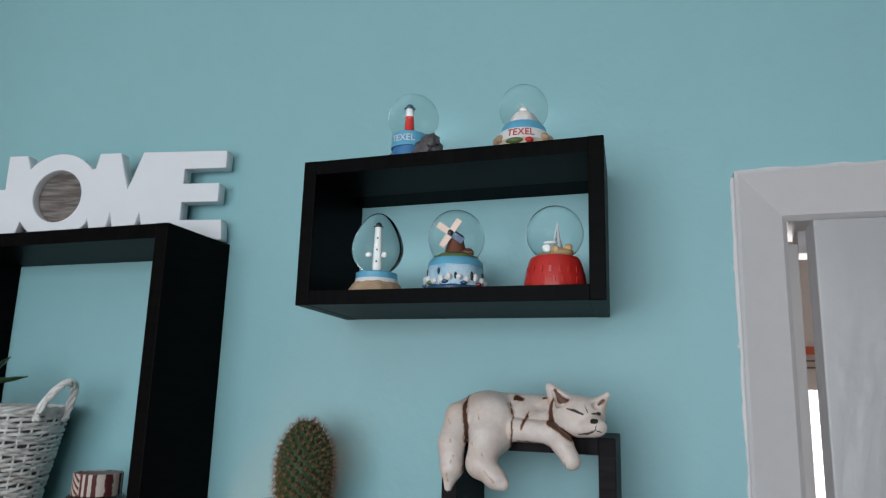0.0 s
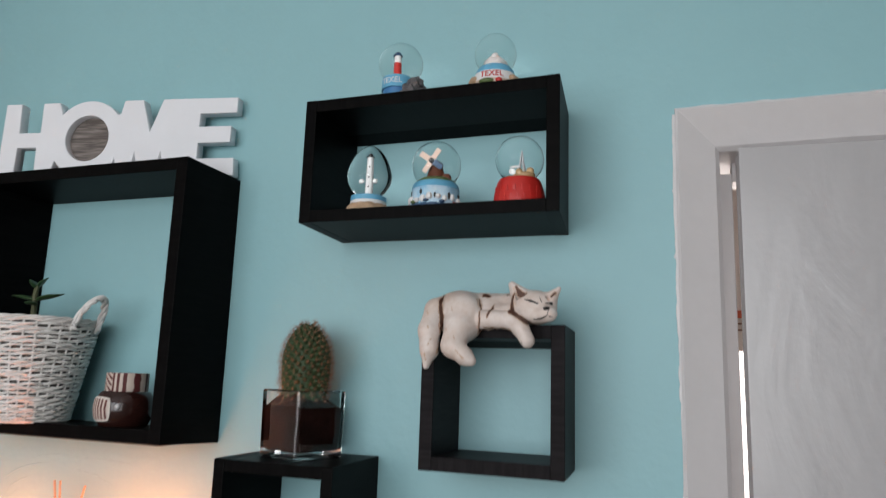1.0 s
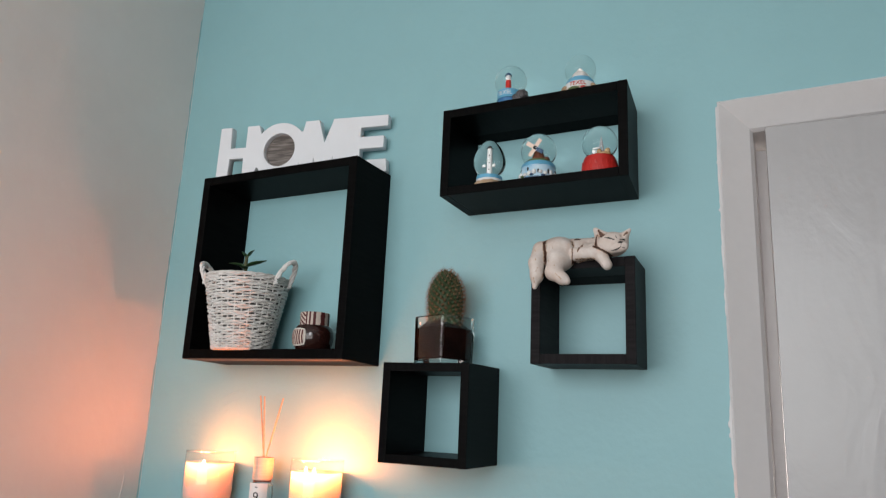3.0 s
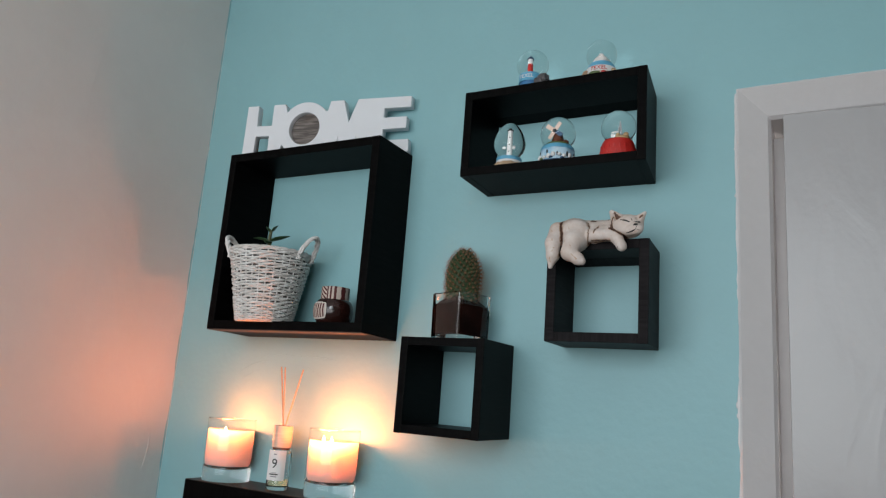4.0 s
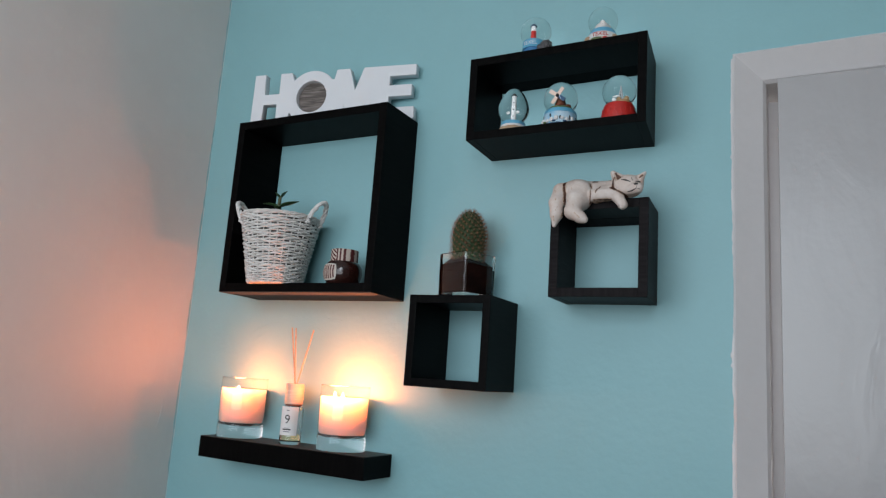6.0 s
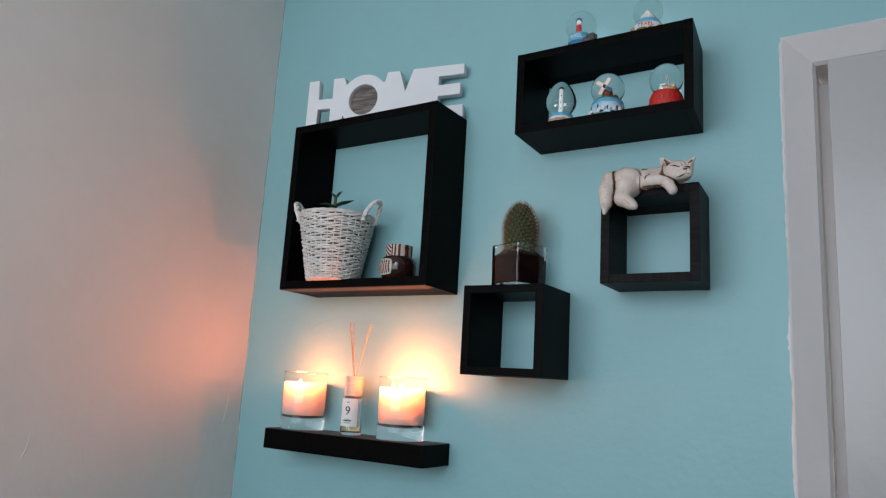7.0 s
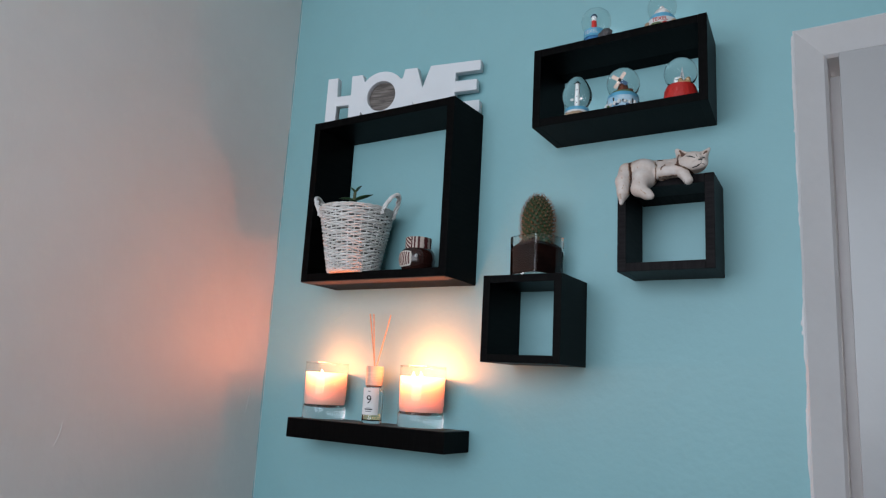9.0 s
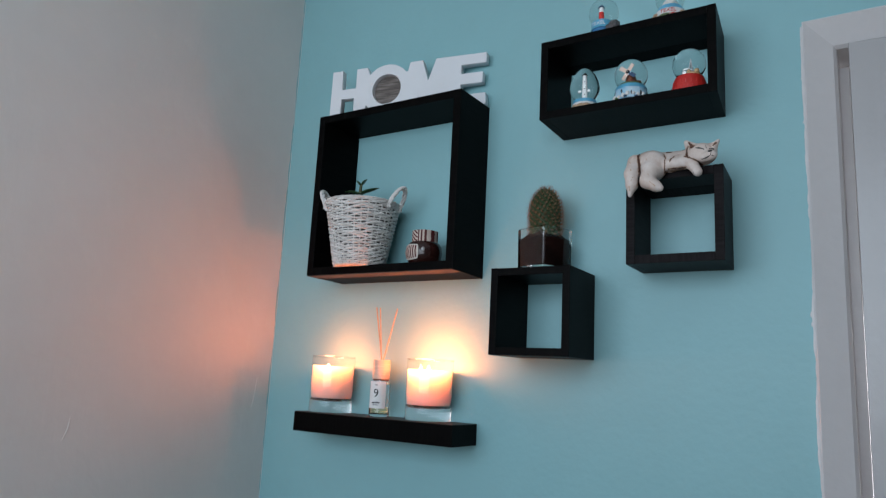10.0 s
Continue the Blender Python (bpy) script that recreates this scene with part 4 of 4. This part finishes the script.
plant = thing("succulent", (-0.432, -0.080, ZB + 0.010), "small dark green succulent growing out of the basket", "plant")
link_mesh("soil", *lathe([(0, 0), (0.046, 0), (0.0640, 0.104), (0.05, 0.110), (0, 0.113)], 30), SOIL, plant, "dark potting soil")
link_mesh("stem", *tube([(0, 0, 0.122), (0.001, 0, 0.140), (0.002, -0.002, 0.160), (0.003, -0.002, 0.174)], [0.0042, 0.0038, 0.0034, 0.003], 8), STEM, plant)


def leaf_shape(length, width, thick, droop):
    verts, faces, n, m = [], [], 9, 8
    for i in range(n):
        t = i / (n - 1)
        w = width * (math.sin(math.pi * min(1, t ** 0.8)) ** 0.7) * 0.5 + 0.0012 * (1 - t)
        for k in range(m):
            q = 2 * math.pi * k / m
            verts.append((length * t, w * math.cos(q), thick * 0.5 * math.sin(q) * (0.3 + math.sin(math.pi * min(0.97, t + 0.1))) + droop * t * t))
    for i in range(n - 1):
        for k in range(m):
            faces.append((i * m + k, (i + 1) * m + k, (i + 1) * m + (k + 1) % m, i * m + (k + 1) % m))
    faces += [tuple(range(m)), tuple(reversed(range((n - 1) * m, n * m)))]
    return verts, faces


for az, pitch, z, ln, wd in ((8, 16, 0.140, 0.045, 0.016), (186, 14, 0.140, 0.042, 0.016), (-70, 10, 0.134, 0.024, 0.014), (40, 62, 0.158, 0.018, 0.020), (200, 58, 0.156, 0.017, 0.018), (120, 20, 0.140, 0.030, 0.015)):
    lv, lf = leaf_shape(ln, wd, 0.0042, -0.004)
    m = Matrix.Translation((0.003, -0.001, z + 0.013)) @ Matrix.Rotation(radians(az), 4, "Z") @ Matrix.Rotation(radians(-pitch), 4, "Y")
    link_mesh("leaf", [m @ Vector(q) for q in lv], lf, LEAF, plant, angle=80)

# ---------- striped brown pot ----------
pot = thing("pottery_jar", (-0.262, -0.072, ZB), "small dark brown pottery jar with red and white striped patches", "jar", turn=0)
pot.scale = (1.13, 1.13, 1.0)
link_mesh("body", *lathe([(0, 0), (0.0235, 0), (0.0255, 0.002), (0.0300, 0.012), (0.0318, 0.024), (0.0305, 0.036), (0.0268, 0.043), (0.0245, 0.0450), (0, 0.0450)], 48), POTBROWN, pot)


def curved_patch(a0, a1, z0, z1, rad, thick, n=10, m=6, rnd=0.0):
    verts, faces = [], []
    for s in (0, 1):
        for i in range(n + 1):
            for j in range(m + 1):
                q, z = radians(a0 + (a1 - a0) * i / n), z0 + (z1 - z0) * j / m
                if rnd:
                    u, w = abs(2 * i / n - 1), abs(2 * j / m - 1)
                    k = 1 - rnd * u * u * w * w
                    q = radians((a0 + a1) / 2) + (q - radians((a0 + a1) / 2)) * k
                    z = (z0 + z1) / 2 + (z - (z0 + z1) / 2) * k
                r = rad(z) + s * thick
                verts.append((r * math.cos(q), r * math.sin(q), z))
    k = (n + 1) * (m + 1)
    for i in range(n):
        for j in range(m):
            a, b, c, d = i * (m + 1) + j, (i + 1) * (m + 1) + j, (i + 1) * (m + 1) + j + 1, i * (m + 1) + j + 1
            faces += [(a, d, c, b), (k + a, k + b, k + c, k + d)]
    rim = [i * (m + 1) for i in range(n + 1)] + [n * (m + 1) + j for j in range(1, m + 1)] + [i * (m + 1) + m for i in range(n - 1, -1, -1)] + [j for j in range(m - 1, 0, -1)]
    for a, b in zip(rim, rim[1:] + rim[:1]):
        faces.append((a, b, k + b, k + a))
    return verts, faces


def pot_r(z):
    pts = [(0.0, 0.0235), (0.012, 0.0300), (0.024, 0.0318), (0.036, 0.0305), (0.043, 0.0268)]
    for (z0, r0), (z1, r1) in zip(pts, pts[1:]):
        if z <= z1:
            return r0 + (r1 - r0) * (z - z0) / (z1 - z0) - 0.0006
    return 0.026


link_mesh("collar", *curved_patch(-90, 90, 0.0430, 0.0680, lambda z: 0.0195, 0.0035, 24, 4), STRIPE_V, pot, "red and white upright stripes", angle=50)
link_mesh("collar", *curved_patch(90, 270, 0.0430, 0.0680, lambda z: 0.0195, 0.0035, 24, 4), STRIPE_D, pot, "red and white slanted stripes", angle=50)
link_mesh("lid", *lathe([(0, 0.0445), (0.0195, 0.0445), (0.0195, 0.0672), (0, 0.0685)], 36), DEEPRED, pot)
link_mesh("patch_edge", *curved_patch(-146, -74, 0.0075, 0.0385, pot_r, 0.0016, 12, 8, 0.12), PATCHEDGE, pot, "white stitched edge", angle=50)
link_mesh("patch", *curved_patch(-141, -79, 0.0100, 0.0360, pot_r, 0.0021, 12, 8, 0.10), STRIPE_V, pot, "striped woven patch", angle=50)
# small pale raised spot on the jar's right front
link_mesh("bead", *ball((0.0312 * math.cos(radians(-60)), 0.0312 * math.sin(radians(-60)), 0.0270), (0.0032, 0.0032, 0.0042), 14, 8), SILVER, pot, "shiny pale bead")

# ---------- cactus in a square glass ----------
ZC = 1.6925
vase = thing("glass_vase", (-0.0065, -0.061, ZC), "square clear glass vase with a thick base", "vase", turn=-22)
W = 0.0348


def square_ring(w, z, r, n=5):
    pts = []
    for cx, cy, a0 in ((1, 1, 0), (-1, 1, 90), (-1, -1, 180), (1, -1, 270)):
        for i in range(n):
            q = radians(a0 + 90 * i / (n - 1))
            pts.append((cx * (w - r) + r * math.cos(q), cy * (w - r) + r * math.sin(q), z))
    return pts


def square_vase(levels):
    verts, faces, n = [], [], 20
    for w, z, r in levels:
        verts += square_ring(w, z, r)
    for k in range(len(levels) - 1):
        for i in range(n):
            j = (i + 1) % n
            faces.append((k * n + i, k * n + j, (k + 1) * n + j, (k + 1) * n + i))
    faces.append(tuple(reversed(range(n))))
    faces.append(tuple(range((len(levels) - 1) * n, len(levels) * n)))
    return verts, faces


clear(link_mesh("glass", *square_vase([(W - 0.002, 0.0002, 0.004), (W, 0.0015, 0.005), (W + 0.001, 0.0755, 0.005), (W, 0.0772, 0.005), (W - 0.0035, 0.0772, 0.003), (W - 0.0045, 0.0755, 0.003), (W - 0.0055, 0.0105, 0.003), (W - 0.008, 0.0085, 0.003)]), VASE, vase, angle=30))
cactus = thing("cactus", (-0.0065, -0.061, ZC + 0.0090), "round green spiny cactus planted in soil inside the glass", "cactus")
SW = W - 0.0049
sv, sf = square_vase([(SW - 0.002, 0.0000, 0.003), (SW, 0.0020, 0.003), (SW + 0.0006, 0.0250, 0.003), (SW + 0.0006, 0.0480, 0.003), (SW - 0.004, 0.0535, 0.006), (SW - 0.011, 0.0575, 0.008), (0.004, 0.0600, 0.002)])
turn = Matrix.Rotation(radians(-22), 3, "Z")
link_mesh("root_ball", [turn @ Vector((x, y, z + 0.0075 * noise.noise((x * 75, y * 75, 3.0)) * (z > 0.03))) for x, y, z in sv], sf, POTSOIL, cactus, "reddish brown soil filling the glass")
CH, CR, C0 = 0.098, 0.0265, 0.047


def cactus_r(t):
    return CR * (0.78 + 0.22 * math.sin(math.pi * min(1, t * 0.95))) * math.sqrt(max(0.0, 1 - max(0, (t - 0.55) / 0.45) ** 2.2))


link_mesh("body", *lathe([(cactus_r(i / 24) * 0.97 if i < 24 else 0, C0 + CH * i / 24) for i in range(25)], 32), CACTUS, cactus, angle=60)
bumps, spines = [], []
rc = random.Random(3)
NB = 250
for i in range(NB):
    t = 0.08 + 0.915 * (i / NB) ** 0.92
    q = i * 2.39996
    r = cactus_r(t)
    r2 = (cactus_r(min(0.999, t + 0.02)) - cactus_r(t - 0.02)) / (0.04 * CH)
    c = Vector((r * math.cos(q), r * math.sin(q), C0 + CH * t))
    nrm = Vector((math.cos(q), math.sin(q), -max(-6, min(0.4, r2)))).normalized()
    u = nrm.cross(Vector((0, 0, 1)))
    u = u.normalized() if u.length > 1e-3 else Vector((1, 0, 0))
    w = u.cross(nrm)
    k = 7
    base = [c - nrm * 0.001 + (u * math.cos(2 * math.pi * s / k) + w * math.sin(2 * math.pi * s / k)) * 0.0034 for s in range(k)]
    midr = [c + nrm * 0.0022 + (u * math.cos(2 * math.pi * s / k) + w * math.sin(2 * math.pi * s / k)) * 0.0021 for s in range(k)]
    bumps.append((base + midr + [c + nrm * 0.0032], [(s, (s + 1) % k, k + (s + 1) % k, k + s) for s in range(k)] + [(k + s, k + (s + 1) % k, 2 * k) for s in range(k)]))
    tip = c + nrm * 0.0030
    for s in range(9):
        a = 2 * math.pi * s / 9 + rc.uniform(-0.3, 0.3)
        sp = 0.0 if s == 8 else rc.uniform(0.7, 1.4)
        d = (nrm + (u * math.cos(a) + w * math.sin(a)) * sp).normalized()
        ln = rc.uniform(0.0045, 0.0105)
        p, q2 = d.cross(nrm + Vector((0.1, 0.2, 0.05))).normalized() * 0.00028, d.cross(Vector((0.3, 0.5, 0.8))).normalized() * 0.00028
        spines.append(([tip + p, tip - p * 0.5 + q2, tip - p * 0.5 - q2, tip + d * ln], [(0, 1, 3), (1, 2, 3), (2, 0, 3)]))
tagged(link_mesh("skin_relief", *merge(*bumps), CACTUS, cactus, "green tubercles in spirals", angle=70), kind="stuff")
tagged(link_mesh("spine_cover", *merge(*spines), SPINE, cactus, "reddish tan spines", smooth=False), kind="stuff")

# ---------- candles and diffuser on the floating shelf ----------


def candle(x, y, top, label, flames, watts, tall=0.8):
    c = thing("glass_candle", (x, y, LEDGE), label, "candle", "candles on the floating shelf")
    R, H = 0.0455, 0.1160
    wall = [(R - 0.0004, 0.0225), (R, 0.0235), (R, H - 0.0010), (R - 0.0008, H), (R - 0.0016, H - 0.0004), (R - 0.0017, H - 0.003)]
    clear(link_mesh("glass", *lathe(wall, 64), THIN, c, "clear glass tumbler", angle=60))
    foot = [(0, 0.0003), (R - 0.004, 0.0003), (R - 0.001, 0.0015), (R, 0.004), (R - 0.0003, 0.0224), (R - 0.0026, 0.0300), (R - 0.0085, 0.0248), (R - 0.016, 0.0228), (0, 0.0222)]
    clear(link_mesh("glass_base", *lathe(foot, 64), CLEAR, c, "thick clear glass base", angle=35))
    wax = [(0, 0.0228), (R - 0.016, 0.0234), (R - 0.0085, 0.0254), (R - 0.0034, 0.0330), (R - 0.0018, 0.046), (R - 0.0018, top + 0.0010),
           (R - 0.0036, top + 0.0004), (R - 0.0085, top - 0.0010), (R - 0.0120, top - 0.0075), (0.012, top - 0.0082), (0, top - 0.0085)]
    lip = [((R - 0.0008) * math.cos(q), (R - 0.0008) * math.sin(q), H) for q in [2 * math.pi * k / 72 for k in range(72)]]
    clear(link_mesh("rim", *tube(lip, 0.0011, 8, True), CLEAR, c, "rounded glass rim", angle=60))
    link_mesh("wax", *lathe(wax, 64), WAX, c, "ivory wax", angle=50)
    for k, (fx, fy) in enumerate(flames):
        low = top - 0.0085
        link_mesh("wick", *tube([(fx, fy, low - 0.001), (fx + 0.0004, fy, low + 0.004), (fx + 0.0012, fy, low + 0.007)], 0.0008, 6), WICK, c)
        fl = link_mesh("flame", *lathe([(0, low + 0.004), (0.0018, low + 0.0055), (0.0029, low + 0.004 + 0.005 * tall), (0.0025, low + 0.004 + 0.0095 * tall), (0.0012, low + 0.004 + 0.0145 * tall), (0, low + 0.004 + 0.0185 * tall)], 14, (fx + 0.0006, fy, 0)), FLAME, c, "burning flame", angle=80)
        clear(fl)
        flame_lamp("candle_light", (x + fx + 0.0006, y + fy, LEDGE + top + 0.0095), watts / len(flames))
    return c


candle(-0.4985, -0.0455, 0.0950, "burning ivory candle in a clear glass tumbler", [(0.004, -0.021)], 1.05, 0.6)
candle(-0.2500, -0.0455, 0.0955, "burning ivory candle in a clear glass tumbler, two flames", [(-0.010, -0.019), (0.012, -0.025)], 2.25)

diff = thing("reed_diffuser", (-0.3680, -0.047, LEDGE), "clear glass reed diffuser with a wooden cap and white label", "diffuser", turn=-12)
clear(link_mesh("bottle", *lathe([(0, 0.0002), (0.0195, 0.0002), (0.0205, 0.0015), (0.0205, 0.0640), (0.0190, 0.0680), (0.0150, 0.0705), (0.0150, 0.0760), (0.0135, 0.0760), (0.0135, 0.0690), (0.0178, 0.0640), (0.0182, 0.0080), (0.0160, 0.0060), (0, 0.0060)], 40), CLEAR, diff, angle=40))
clear(link_mesh("oil", *lathe([(0, 0.0063), (0.0158, 0.0063), (0.0179, 0.0083), (0.0179, 0.0200), (0, 0.0200)], 36), OIL, diff, "amber fragrance oil"))
link_mesh("cap", *lathe([(0, 0.0745), (0.0170, 0.0745), (0.0176, 0.0752), (0.0176, 0.1120), (0.0168, 0.1132), (0.004, 0.1132), (0.004, 0.1100), (0, 0.1100)], 40), CAPWOOD, diff, "pale wooden cap")
link_mesh("collar", *lathe([(0, 0.0715), (0.0160, 0.0715), (0.0160, 0.0745), (0, 0.0745)], 32), MILLBROWN, diff, "dark collar under the cap")
link_mesh("label", *curved_patch(-112, -8, 0.0170, 0.0700, lambda z: 0.0207, 0.0004, 14, 4), LABEL, diff, "white paper label", angle=50)
lettering("9", 0.0235, 0.00015, INK, diff, (0, 0, 0.0460), 0.0213, "black numeral", 1.0, face=-63)
for z, w, hgt, mat in ((0.0268, 46, 0.0022, INK), (0.0230, 34, 0.0016, GREYINK), (0.0300, 24, 0.0010, GREYINK), (0.0620, 14, 0.0020, GREYINK)):
    link_mesh("print_bar", *curved_patch(-63 - w / 2, -63 + w / 2, z, z + hgt, lambda zz: 0.0211, 0.0002, 8, 1), mat, diff)
for bx, by, tx, ty, h in ((-0.002, 0.001, -0.024, -0.004, 0.2210), (-0.001, -0.001, -0.017, 0.000, 0.2205), (0.002, 0.0, 0.028, 0.008, 0.2180)):
    link_mesh("reed", *tube([(bx, by, 0.108), ((bx + tx) / 2, (by + ty) / 2, (0.108 + h) / 2), (tx, ty, h)], 0.0015, 7), REED, diff, "rattan reed")

# ---------- sub-parts under the parts that carry them ----------
NEST = {"base_band": "base", "plaque": "base", "shell": "base", "tuft": "base", "raised_bar": "base", "base_wall": "base", "relief": "base", "rock": "base",
        "sail": "mill_body", "hub": "mill_body", "gallery": "tower", "wick": "wax", "flame": "wax", "rim": "glass", "print_bar": "label", "patch": "patch_edge", "bead": "body",
        "tower_window": "tower", "spine_cover": "body", "skin_relief": "body", "rim_strand": "lining", "disc": "letters", "hinge": "leaf"}
for top in [o for o in scene.objects if o.parent is None and o.children]:
    kids = {}
    for o in top.children:
        kids.setdefault(o.name.split(".")[0], o)
    for o in list(top.children):
        kind = o.name.split(".")[0]
        holder = kids.get("label" if kind == "lettering" and "label" in kids else "base" if kind == "lettering" else NEST.get(kind, ""))
        if holder and holder is not o:
            o.parent = holder
